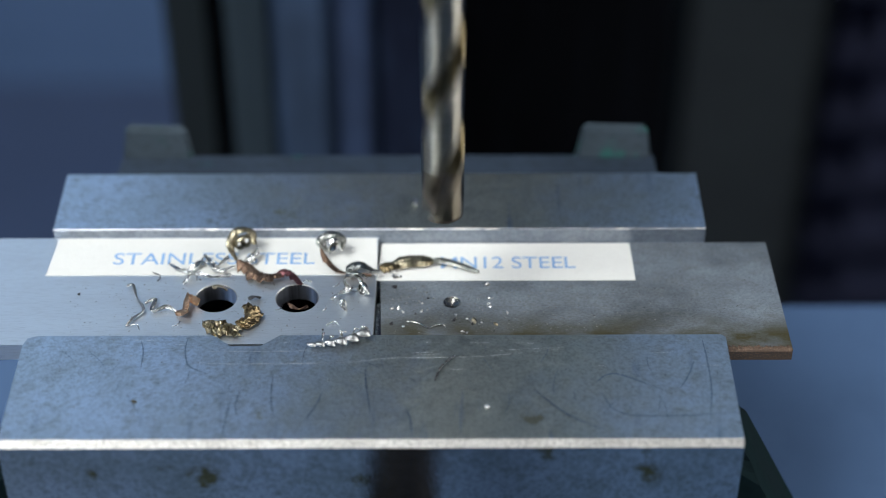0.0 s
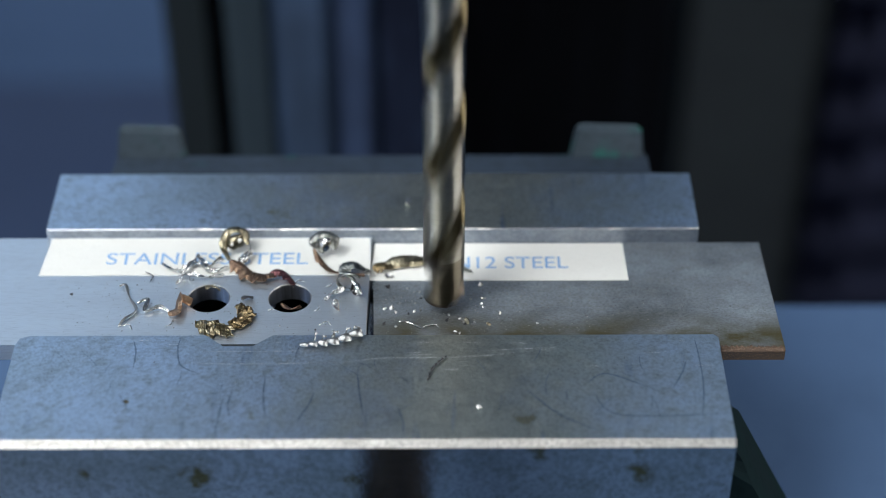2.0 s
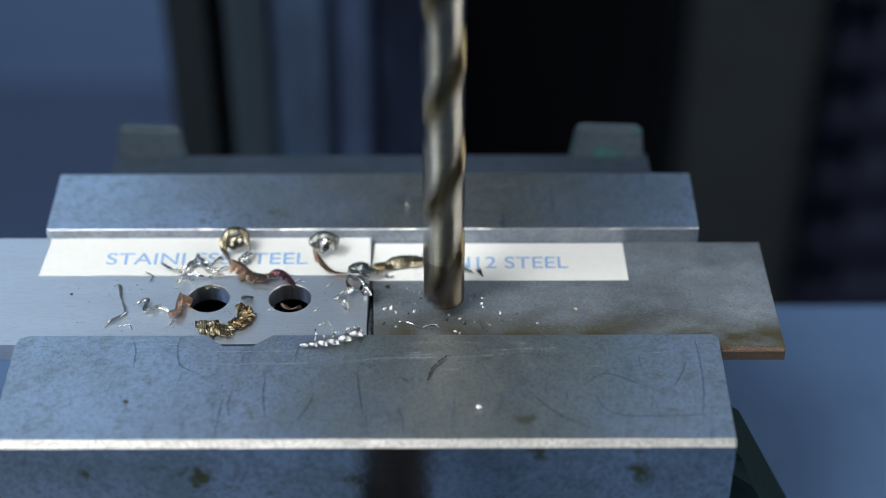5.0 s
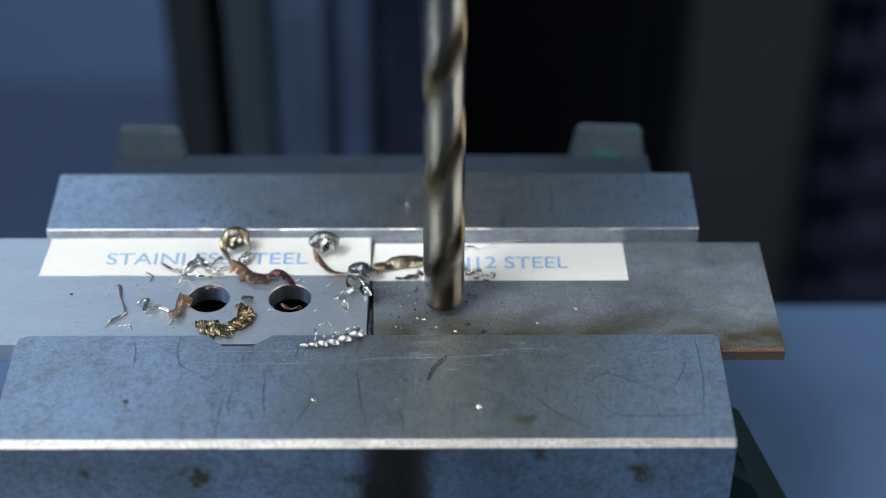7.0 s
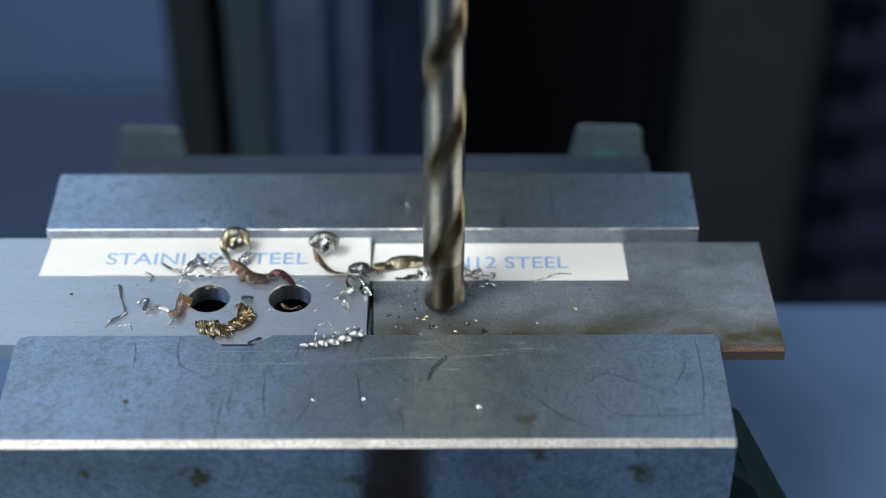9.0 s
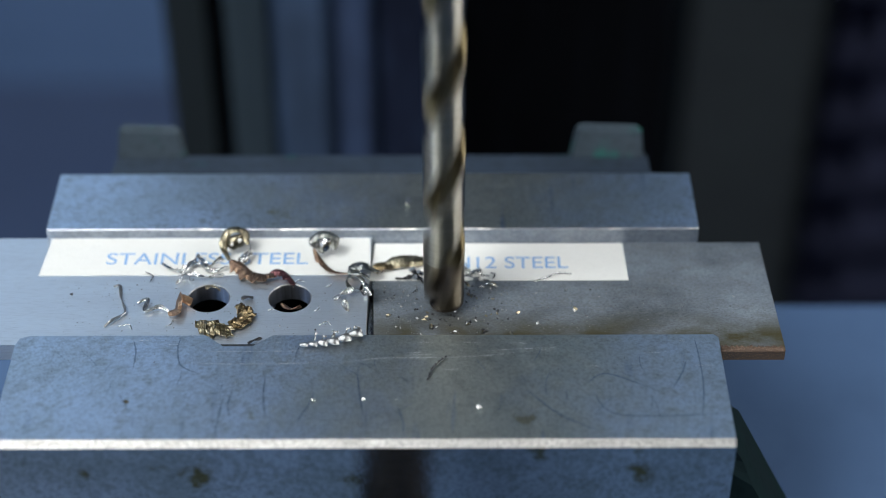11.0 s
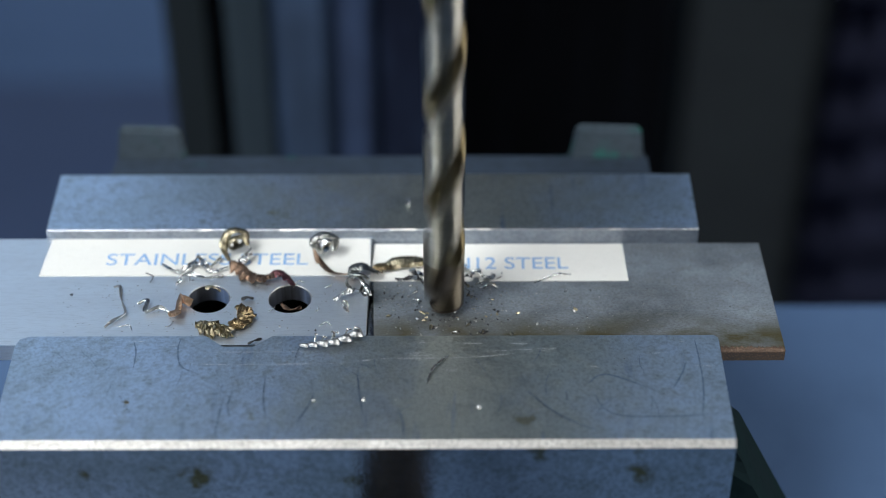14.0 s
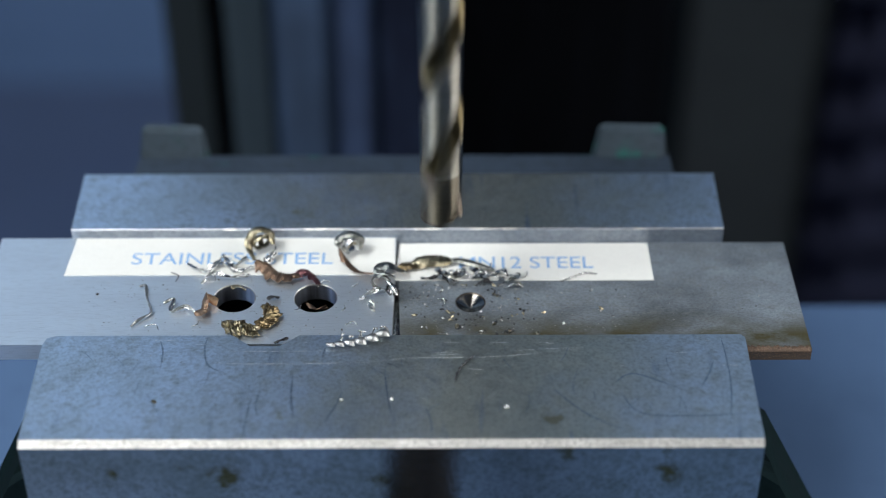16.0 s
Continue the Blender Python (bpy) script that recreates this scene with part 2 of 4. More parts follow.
wall_with_opening("wall_north", "x", Y1, .12, X0 - .12, X1 + .12, -1.3, 1.3, .75, 2.0)
tagged(mesh_ob("wall_west", box(X0 - .12, Y0, Z0, X0, Y1, Z1), WALL), "plain blue-grey painted workshop wall", "wall", kind="structure")

# ---- machine behind the vise ----
TABLE_Z = -.088
table = thing("machine_table", "blue-grey painted machine table under the vise", "machine table")
part("tabletop", box(-.75, -.70, TABLE_Z - .04, .75, .102, TABLE_Z, .003), TABLE, table)
part("pedestal", box(-.25, -.5, Z0, .25, .05, TABLE_Z - .04), PANEL, table)

column = thing("machine_column", "dark glossy round steel machine column", "machine column")
COL_Y, COL_R = .33, .103
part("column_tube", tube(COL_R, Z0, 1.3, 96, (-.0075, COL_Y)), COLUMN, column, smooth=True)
# Added strips that draw the column's reflected bands as shapes.
for name, x0, x1, front, mat, label in (("edge_strip", -.1075, -.0795, .270, REFLECT_EDGE, "dark grey reflection band at the column's edge"), ("edge_strip", -.0793, -.0614, .235, REFLECT_INNER, "dark blue reflection band near the column's edge"),
                                        ("guide_strip", -.0612, -.0402, .222, REFLECT_BLUE, "streaked blue-grey reflection band on the column"), ("guide_strip", -.0396, -.0247, .2225, REFLECT_DIM, "streaked blue-grey reflection band on the column"),
                                        ("guide_strip", -.0244, .0040, .2235, REFLECT_DEEP, "deep blue reflection band on the column")):
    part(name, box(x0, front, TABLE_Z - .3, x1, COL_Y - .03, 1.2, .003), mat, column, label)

cabinet = thing("machine_cabinet", "dark painted machine housing with louvred side", "machine housing")
# Added panel that carries the column's reflected black out to the housing.
part("recess_panel", box(.06, .66, Z0, .150, .70, .5), COLUMN, cabinet, "added black panel carrying on the column's dark reflection")
part("housing", box(.141, .62, Z0, .245, .70, .5, .012), PANEL, cabinet)
part("louvre_panel", box(.245, .625, Z0, .60, .70, .5), NAVY, cabinet)
for i in range(14):
    part("louvre", box(.262, .60, -.62 + i * .05, .59, .625, -.597 + i * .05, .002), NAVY, cabinet)

# ---- vise ----
L, R = -.09726, .06274
YF0, YF1, YB0, YB1, H = -.0504, -.0158, .02299, .04609, .0037
CH = .00140
SEAM = -.0177     # joint between the two plates
vise = rides(thing("drill_vise", "worn ground-steel drilling vise with green painted body", "vise"))

bm = bmesh.new()
VX = -.0466      # middle of the upright vee groove
outline = [(L, YF0), (R, YF0), (R, YF1 - .0010), (R - .0010, YF1), (VX + .0076, YF1), (VX + .0034, YF1 - .0036), (VX - .0034, YF1 - .0036), (VX - .0076, YF1), (L + .0030, YF1), (L + .0008, YF1 - .0008), (L, YF1 - .0032)]
# the jaw's top is level; its front edge is cut at 45 degrees
rings = [[(x, y + (CH if i < 2 else 0), H) for i, (x, y) in enumerate(outline)],
         [(x, y, H - (CH if i < 2 else 0.0004)) for i, (x, y) in enumerate(outline)],
         [(x, y, -.040) for x, y in outline]]
vr = [[bm.verts.new(p) for p in ring] for ring in rings]
bm.faces.new(vr[0]), bm.faces.new(vr[2])
for a, b in zip(vr, vr[1:]):
    for i in range(len(outline)):
        j = (i + 1) % len(outline)
        f = bm.faces.new((a[i], a[j], b[j], b[i]))
        f.material_index = (1 if a is vr[0] else 2) if i == 0 else 0
front_jaw = part("front_jaw", bm, [JAW, JAW_EDGE, JAW_FRONT], vise, "scratched ground-steel jaw with a bright worn edge")
part("jaw_ledge", box(L + .004, YF1 - .001, -.03, R - .004, YF1 + .003, -.0041), JAW_FRONT, vise)

bm = prism([(YB0, -.03), (YB1, -.03), (YB1, H - .0006), (YB1 - .0006, H), (YB0 + .0003, H), (YB0, H - .0003)], L, R, "x")
bm.faces.ensure_lookup_table()
bm.normal_update()
for f in bm.faces:
    c = f.calc_center_median()
    if abs(f.normal.x) < .1 and c.y < YB0 + .00025 and c.z > H - .0004:
        f.material_index = 1
for f in bm.faces:
    c = f.calc_center_median()
    if f.material_index == 0 and abs(f.normal.y) > .9 and c.y < YB0 + .001:
        f.material_index = 2
part("back_jaw", bm, [JAW, BACK_EDGE, BACK_FACE], vise, "dull ground-steel jaw plate")
part("jaw_ledge", box(L + .004, YB0 - .003, -.03, R - .004, YB0 + .001, -.0041), JAW_FRONT, vise)

bm = prism([(YB1, -.05), (.070, -.05), (.070, -.0088), (.0685, -.0074), (.056, -.0050), (YB1, -.0040)], L + .010, R - .008, "x")
part("jaw_carrier", bm, CAST, vise, "grey cast-iron jaw carrier with green paint traces")
for x0, x1 in ((-.0866, -.0693), (.0345, .0532)):
    part("lug", prism([(x0 - .0014, -.012), (x1 + .0014, -.012), (x1 - .0006, .0022), (x0 + .0010, .0028)], .0668, .0698, "y", .0009), LUG, vise, "rounded cast lug with flaked green paint")

part("front_body", box(L - .0002, YF0 + .003, TABLE_Z, R + .0002, -.0445, -.012, .001), PAINT_GREEN, vise, "dark green painted cast body")
flare = prism([(L - .0006, -.0060), (R + .0006, -.0060), (.0690, -.0165), (.0752, -.029), (.0836, -.046), (.0950, -.070), (.0960, TABLE_Z),
               (-.1305, TABLE_Z), (-.1295, -.070), (-.1181, -.046), (-.1097, -.029), (-.1035, -.0165)], -.044, -.020, "y", .004)
part("base_flange", flare, PAINT_GREEN, vise, "dark green painted flaring base")
screw = prism([(-.0115 + .0085 * math.cos(2 * math.pi * i / 32), -.034 + .0085 * math.sin(2 * math.pi * i / 32)) for i in range(32)], YF0 - .16, YF0 + .004, "y")
part("vise_screw", screw, SCREW, vise, "dark steel clamping screw")
part("packing_strip", box(SEAM - .004, YF1 + .003, -.0075, SEAM + .006, YB0 - .003, -.0046, .0003), JAW_FRONT, vise, "dark steel packing strip under the plate joint")
part("bed", box(L + .02, YF1 - .008, TABLE_Z, R - .02, .085, -.038, .002), PAINT_GREEN, vise)

# ---- drill ----
DR, LEAD, DLEN = .0049, .0535, .105


def drill_profile(n=84):
    pts = []
    for i in range(n):
        u = (2 * i / n) % 1
        if u < .06:
            r = DR
        elif u < .60:
            r = DR * .975
        else:
            r = DR * (.975 - .62 * math.sin(math.pi * (u - .60) / .40) ** .7)
        pts.append((r, 2 * math.pi * i / n))
    return pts


drill = thing("drill_bit", "spinning bronze-tinted twist drill with bright flutes", "drill bit")
prof = drill_profile()
bm = bmesh.new()
rows = []
NZ = 110
for k in range(NZ + 1):
    z = DLEN * k / NZ
    ring = []
    for r, a in prof:
        zz = max(z, r * .44)
        a2 = a + 2 * math.pi * zz / LEAD
        ring.append(bm.verts.new((r * math.cos(a2), r * math.sin(a2), zz if k == 0 else max(z, DR * .44 + 1e-5 * k))))
    rows.append(ring)
tip = bm.verts.new((0, 0, .0001))
n = len(prof)
for i in range(n):
    bm.faces.new((tip, rows[0][(i + 1) % n], rows[0][i]))
for a, b in zip(rows, rows[1:]):
    for i in range(n):
        bm.faces.new((a[i], a[(i + 1) % n], b[(i + 1) % n], b[i]))
bm.faces.new(rows[-1])
for f in bm.faces:
    c = f.calc_center_median()
    flute = math.hypot(c.x, c.y) < DR * .955
    f.material_index = 2 if c.z < .0030 or (flute and c.z < .014) else 1 if flute else 3 if c.z < .015 else 0
part("fluted_body", bm, [DRILL, FLUTE, DRILL_TIP, DRILL_WORN], drill, smooth=True)
part("chuck", tube(.021, DLEN - .001, DLEN + .06, 48), DRILL, drill, "dark steel drill chuck", smooth=False)
part("spindle", tube(.016, DLEN + .06, 1.0, 48), DRILL, drill)


# ---- plates ----
def plate(name, outline, z0, z1, holes, mats, dimple=None):
    """A sheet with round holes through it; dimple: (x, y, r, depth), a drilled cone that does not go through."""
    bm = bmesh.new()
    n = 40

    def loop(pts, z):
        vs = [bm.verts.new((x, y, z)) for x, y in pts]
        es = [bm.edges.new((vs[i], vs[(i + 1) % len(vs)])) for i in range(len(vs))]
        return vs, es

    def circle(x, y, r):
        return [(x + r * math.cos(2 * math.pi * i / n), y + r * math.sin(2 * math.pi * i / n)) for i in range(n)]
    sides = []
    for z in (z1, z0):
        vs, es = loop(outline, z)
        rims = [vs]
        for h in holes:
            v2, e2 = loop(circle(h[0], h[1], h[2] + (.00013 if z == z1 else 0)), z)
            es += e2
            if z == z1:
                v3, _ = loop(circle(*h), z - .00016)
                for i in range(n):
                    f = bm.faces.new((v2[i], v2[(i + 1) % n], v3[(i + 1) % n], v3[i]))
                    f.material_index = 3
                v2 = v3
            rims.append(v2)
        if dimple and z == z1:
            v2, e2 = loop(circle(*dimple[:3]), z)
            es += e2
        bmesh.ops.triangle_fill(bm, use_beauty=True, use_dissolve=False, edges=es)
        sides.append(rims)
    for k, (a, b) in enumerate(zip(*sides)):
        for i in range(len(a)):
            f = bm.faces.new((a[i], a[(i + 1) % len(a)], b[(i + 1) % len(a)], b[i]))
            f.material_index = 1 if k == 0 else 2
    return mesh_ob(name, bm, mats)


MZ = -.0008
SZ = .0010       # the stainless sheet stands a little higher
stainless = rides(plate("steel_plate", [(-.1158, YF1), (SEAM - .0003, YF1), (SEAM + .0002, YB0), (-.1145, YB0)], SZ - .0046, SZ,
                        [(-.0554, .0003, .0049), (-.0362, .0003, .0050)], [STAINLESS, STAINLESS, BORE, JAW_EDGE]))
tagged(stainless, "smooth stainless steel plate with two drilled holes clamped in the vise", "metal plate", "clamped plates")
manganese = rides(plate("steel_plate", [(SEAM + .0017, YF1), (.0788, YF1), (.0778, YB0), (SEAM + .0005, YB0)], -.0040, MZ,
                        [], [SCALE_STEEL, RUST, DIMPLE], dimple=(.0004, .0009, .0036, .0019)))
tilt = Matrix.Translation((0, YB0, 0)) @ Matrix.Rotation(.0080, 4, "X") @ Matrix.Translation((0, -YB0, 0))
manganese.matrix_basis = tilt
bm = bmesh.new()
apex, low = bm.verts.new((0, 0, MZ - .0019)), []
for r, z in ((.00012, MZ - .00186), (.0033, MZ - .00022), (.0036, MZ)):
    low.append([bm.verts.new((r * math.cos(2 * math.pi * i / 40), r * math.sin(2 * math.pi * i / 40), z)) for i in range(40)])
for i in range(40):
    bm.faces.new((apex, low[0][i], low[0][(i + 1) % 40]))
    for a, b in zip(low, low[1:]):
        bm.faces.new((a[i], b[i], b[(i + 1) % 40], a[(i + 1) % 40])).material_index = 1 if b is low[2] else 0
bm.faces.ensure_lookup_table()
dimple = part("drilled_dimple", bm, [DIMPLE, DRILL_TIP], manganese, "shiny freshly cut cone with a bright rim", smooth=True)
dimple.location = (.0004, .0009, 0)
bm = bmesh.new()
rng = random.Random(5)
prev = None
for i in range(61):
    x = .0640 + (.0786 - .0640) * i / 60
    back = YF1 + rng.uniform(.0009, .0017)
    row = [bm.verts.new((x, YF1 - .00025, MZ - .0004)), bm.verts.new((x, YF1 - .0001, MZ + .00010)), bm.verts.new((x, (YF1 + back) / 2, MZ + rng.uniform(.00008, .0003))), bm.verts.new((x, back, MZ + .00002)), bm.verts.new((x, back, MZ - .0005))]
    if prev:
        for k in range(4):
            bm.faces.new((prev[k], prev[k + 1], row[k + 1], row[k]))
    prev = row
part("rusty_burr", bm, BURR, manganese, "orange-brown rusty burr along the cut edge")


def uncut_flakes(r0, r1, times, seed):
    """The metal between a shallow and a deeper cone, in twelve flakes that the drill cuts out one after another."""
    rng = random.Random(seed)
    out = []
    for k in range(12):
        bm = bmesh.new()
        rows = []
        for i in range(5):
            a = 2 * math.pi * (k + i / 4) / 12
            c, d = math.cos(a), math.sin(a)
            rows.append([bm.verts.new(p) for p in ((.0002 * c, .0002 * d, -r0 * .528 + .00008), (r0 * c, r0 * d, 0), (r1 * c, r1 * d, 0), (.0002 * c, .0002 * d, -r1 * .528 + .00016))])
        for a, b in zip(rows, rows[1:]):
            for n in range(4):
                m = (n + 1) % 4
                bm.faces.new((a[n], a[m], b[m], b[n])).material_index = 1 if n == 1 else 0
        bm.faces.new(rows[0]), bm.faces.new(rows[-1])
        flake = tagged(mesh_ob("metal_flake", bm, [DIMPLE, SCALE_STEEL]), "thin steel flake cut out of the drilled dimple", "metal chip", "cut flakes")
        flake.matrix_basis = tilt @ Matrix.Translation((.0004, .0009, MZ + .00003))
        lies = pose(rng.uniform(-.006, .010), rng.uniform(.0086, .0108), MZ + .0010, rng.uniform(-5, 5), rng.uniform(-5, 5), rng.uniform(0, 80))
        out.append((flake, times[0] + (times[1] - times[0]) * k / 12, lies))
    return out


FLAKES = uncut_flakes(.0021, .0028, (4.5, 6.1), 3) + uncut_flakes(.0028, .0036, (9.5, 11.1), 9)
tagged(manganese, "dark brown mill-scale manganese steel plate with rusty cut edge", "metal plate", "clamped plates")


def label_strip(x0, x1, z, words, tx0, tx1, ty, label):
    """Printed tape, with its lettering as a part."""
    bm = prism([(x0 - .0006, .00875), (x1, .00875), (x1 - .0004, YB0 - .0003), (x0 + .0005, YB0 - .0003)], z + .00002, z + .00016)
    tape = rides(tagged(mesh_ob("label_tape", bm, LABEL), label, "label", "plate labels"))
    cu = bpy.data.curves.new("lettering", "FONT")
    cu.body, cu.offset, cu.size, cu.extrude, cu.align_x = words, .004, 1, 0, "LEFT"
    tmp = new("lettering", cu)
    me = bpy.data.meshes.new_from_object(tmp.evaluated_get(bpy.context.evaluated_depsgraph_get()))
    bpy.data.objects.remove(tmp)
    xs = [v.co.x for v in me.vertices]
    ys = [v.co.y for v in me.vertices]
    for v in me.vertices:
        v.co = ((v.co.x - min(xs)) / (max(xs) - min(xs)) * (tx1 - tx0) + tx0, (v.co.y - min(ys)) / (max(ys) - min(ys)) * .0044 + ty, z + .00018)
    me.materials.append(INK)
    ob = new("lettering", me)
    ob.parent = tape
    ob["label"] = "blue printed capitals"
    return tape


label_strip(-.0964, SEAM + .0002, SZ, "STAINLESS STEEL", -.0815, -.0327, .0126, "white label tape with blue printed STAINLESS STEEL lettering")
low_label = label_strip(SEAM + .0005, .0446, MZ, "MN12 STEEL", -.0022, .0304, .0131, "white label tape with blue printed MN12 STEEL lettering")
low_label.matrix_basis = tilt


# ---- chips ----
TIP = .0080      # slope of the dark plate
FLYERS = []      # (thing, seconds at which the drill throws it out)
NUDGED = []      # (thing, earlier offset)


BLOWN = []       # things that lie there at first and are swept off later


def smooth_path(pts, steps=10):
    p = [Vector(q) for q in pts]
    p = [p[0] * 2 - p[1]] + p + [p[-1] * 2 - p[-2]]
    out = []
    for i in range(1, len(p) - 2):
        for k in range(steps):
            t = k / steps
            a, b, c, d = p[i - 1:i + 3]
            out.append(.5 * ((2 * b) + (c - a) * t + (2 * a - 5 * b + 4 * c - d) * t * t + (3 * b - a - 3 * c + d) * t ** 3))
    out.append(p[-2])
    return out


def settle(p):
    """Things on the dark plate, which lies lower than the stainless one, go down with it."""
    x, y, z = p
    drop = .8 + (23 - y) * TIP
    return (x, y + 1.12 * drop, z - drop) if x > -17 and -14.5 < y < 24 and z < 3 else p


def pleated(mat, pts, width, pleats, amp, label, seed=1):
    """A wide chip folded like an accordion and crumpled, with ragged edges, along a path in millimetres."""
    rng = random.Random(seed)
    path = smooth_path([settle(q) for q in pts], 5 * max(1, pleats // (len(pts) - 1)))
    mid = sum(path, Vector()) / len(path)
    count, across = len(path), 10
    bm = bmesh.new()
    sheets = ([], [])
    for i, q in enumerate(path):
        s = i / (count - 1)
        t = (path[min(i + 1, count - 1)] - path[max(i - 1, 0)]).normalized()
        side = t.cross(Vector((0, 0, 1))).normalized()
        drift = 1.1 * math.sin(5.3 * s + seed) + .5 * math.sin(13.7 * s + 2 * seed)
        w = width * (.5 + .5 * math.sin(math.pi * min(1, .12 + s))) * (.7 + .5 * random.Random(seed * 99 + int(s * pleats * 1.5)).random())
        for sheet in sheets:
            sheet.append([])
        for k in range(across):
            u = k / (across - 1) - .5
            fold = abs((s * pleats + drift + 1.9 * u * math.sin(3 * s + seed)) % 1 * 2 - 1)
            wrinkle = abs((s * pleats * 2.3 - 2.6 * u + drift) % 1 * 2 - 1)
            h = amp * (.7 * fold + .35 * wrinkle) * (1.1 - abs(u)) + .2 * width * (1 - 4 * u * u) + rng.uniform(-.1, .1) * amp
            p = q - mid + side * (u * w + rng.uniform(-.06, .06) * width) + t * (.9 * width * u * u + rng.uniform(-.22, .22) * amp)
            for sheet, up in zip(sheets, (0, .13)):
                sheet[-1].append(bm.verts.new((p + Vector((0, 0, h - up))) / 1000))
    for sheet in sheets:
        for a, b in zip(sheet, sheet[1:]):
            for k in range(across - 1):
                bm.faces.new((a[k], a[k + 1], b[k + 1], b[k]))
    top, low = sheets
    for i in range(count - 1):
        for k in (0, across - 1):
            bm.faces.new((top[i][k], top[i + 1][k], low[i + 1][k], low[i][k]))
    for i in (0, count - 1):
        for k in range(across - 1):
            bm.faces.new((top[i][k], top[i][k + 1], low[i][k + 1], low[i][k]))
    ob = tagged(mesh_ob("metal_chip", bm, mat), label, "metal chip", "drilling chips")
    ob.location = mid / 1000
    return rides(ob)


def scalloped(mat, pts, width, lobes, label):
    """A chip of rounded scales that run into one another along a path in millimetres."""
    rng = random.Random(label)
    path = smooth_path(pts, 28)
    mid = sum(path, Vector()) / len(path)
    count, across = len(path), 8
    bm = bmesh.new()
    sheets = ([], [])
    for i, q in enumerate(path):
        s = i / (count - 1)
        t = (path[min(i + 1, count - 1)] - path[max(i - 1, 0)]).normalized()
        side = t.cross(Vector((0, 0, 1))).normalized()
        f = (s * lobes) % 1
        bulge = math.sin(math.pi * f) ** .6
        own = random.Random(31 + int(s * lobes))
        w = width * (.45 + .55 * s) * own.uniform(.85, 1.15)
        for sheet in sheets:
            sheet.append([])
        for k in range(across):
            u = k / (across - 1)
            reach = w * (u * (.62 + .38 * bulge) - .4)
            h = w * (.55 * math.sin(math.pi * (.12 + .82 * u)) * (.55 + .45 * bulge) + .3 * (1 - f) * u) + rng.uniform(-.05, .05)
            for sheet, up in zip(sheets, (0, .14)):
                sheet[-1].append(bm.verts.new((q - mid + side * (reach + rng.uniform(-.05, .05)) + t * (.5 * bulge * u) + Vector((0, 0, h - up))) / 1000))
    for sheet in sheets:
        for a, b in zip(sheet, sheet[1:]):
            for k in range(across - 1):
                bm.faces.new((a[k], a[k + 1], b[k + 1], b[k]))
    top, low = sheets
    for i in range(count - 1):
        for k in (0, across - 1):
            bm.faces.new((top[i][k], top[i + 1][k], low[i + 1][k], low[i][k]))
    for i in (0, count - 1):
        for k in range(across - 1):
            bm.faces.new((top[i][k], top[i][k + 1], low[i][k + 1], low[i][k]))
    ob = tagged(mesh_ob("metal_chip", bm, mat, smooth=True), label, "metal chip", "drilling chips")
    ob.location = mid / 1000
    return rides(ob)


def chip(mat, pts, width, label, twist=0.0, teeth=0, coil=0.0, turns=0.0, early=None, fly=0.0):
    """A ribbon of cut metal along a path in millimetres, crinkled, with a toothed edge, twisted or coiled."""
    rng = random.Random(label + str(pts[0]))
    pts = [settle(q) for q in pts]
    path = smooth_path(pts, 20 if coil else 24 if teeth > 6 else 14)
    mid = sum(path, Vector()) / len(path)
    bm = bmesh.new()
    rows = []
    count = len(path)
    for i, q in enumerate(path):
        s = i / (count - 1)
        t = (path[min(i + 1, count - 1)] - path[max(i - 1, 0)]).normalized()
        side = t.cross(Vector((0, 0, 1)))
        side = side.normalized() if side.length > .05 else Vector((1, 0, 0))
        up = side.cross(t)
        q = q - mid
        if coil:
            a = 2 * math.pi * turns * s
            q = q + coil * (math.cos(a) * up + math.sin(a) * t)
            side2 = side
            up2 = math.cos(a) * up + math.sin(a) * t
        else:
            a = math.pi * twist * s - .5
            side2 = math.cos(a) * side + math.sin(a) * up
            up2 = -math.sin(a) * side + math.cos(a) * up
        w = width * (.5 + .5 * min(1, 5 * s, 5 * (1 - s))) * (rng.uniform(.85, 1.12) if teeth > 6 else rng.uniform(.95, 1.05))
        edge = 0
        if teeth:
            f = (s * teeth) % 1
            edge = .5 * width * f * (.3 if teeth > 10 else 1) * (.5 + .9 * random.Random(int(s * teeth) * 7 + teeth).random())
        th = .07
        jit = (.012 if coil else .03 if not teeth and twist < .5 else .10 if teeth > 12 else .07 if teeth > 6 else .035) * width
        ring = []
        for u, v in ((-.5, -th), (-.17, -th + .16 * width), (.2, -th + .16 * width), (.5, -th), (.5, th), (.2, th + .16 * width), (-.17, th + .16 * width), (-.5, th)):
            off = side2 * (u * w + (edge if u > .4 else 0)) + up2 * v
            ring.append(q + off)
        shake = Vector((rng.uniform(-jit, jit), rng.uniform(-jit, jit), rng.uniform(-jit, jit) * .7))
        rows.append([bm.verts.new((r + shake) / 1000) for r in ring])
    for a, b in zip(rows, rows[1:]):
        for k in range(8):
            bm.faces.new((a[k], a[(k + 1) % 8], b[(k + 1) % 8], b[k]))
    bm.faces.new(rows[0]), bm.faces.new(rows[-1])
    ob = mesh_ob("metal_chip", bm, mat)
    tagged(ob, label, "metal chip", "drilling chips")
    ob.location = mid / 1000
    if fly:
        FLYERS.append((ob, fly))
    elif early:
        NUDGED.append((ob, early))
    else:
        rides(ob)
    return ob


chip(GOLD, [(-47.1, 15.9, 4.5), (-48.3, 18.7, 6.5), (-51.5, 18.3, 7.0), (-53.1, 15.9, 4.5), (-51.6, 12.7, 2.2)], 2.2, "tight straw-coloured curl of steel leaning on the label tape", twist=0.4)
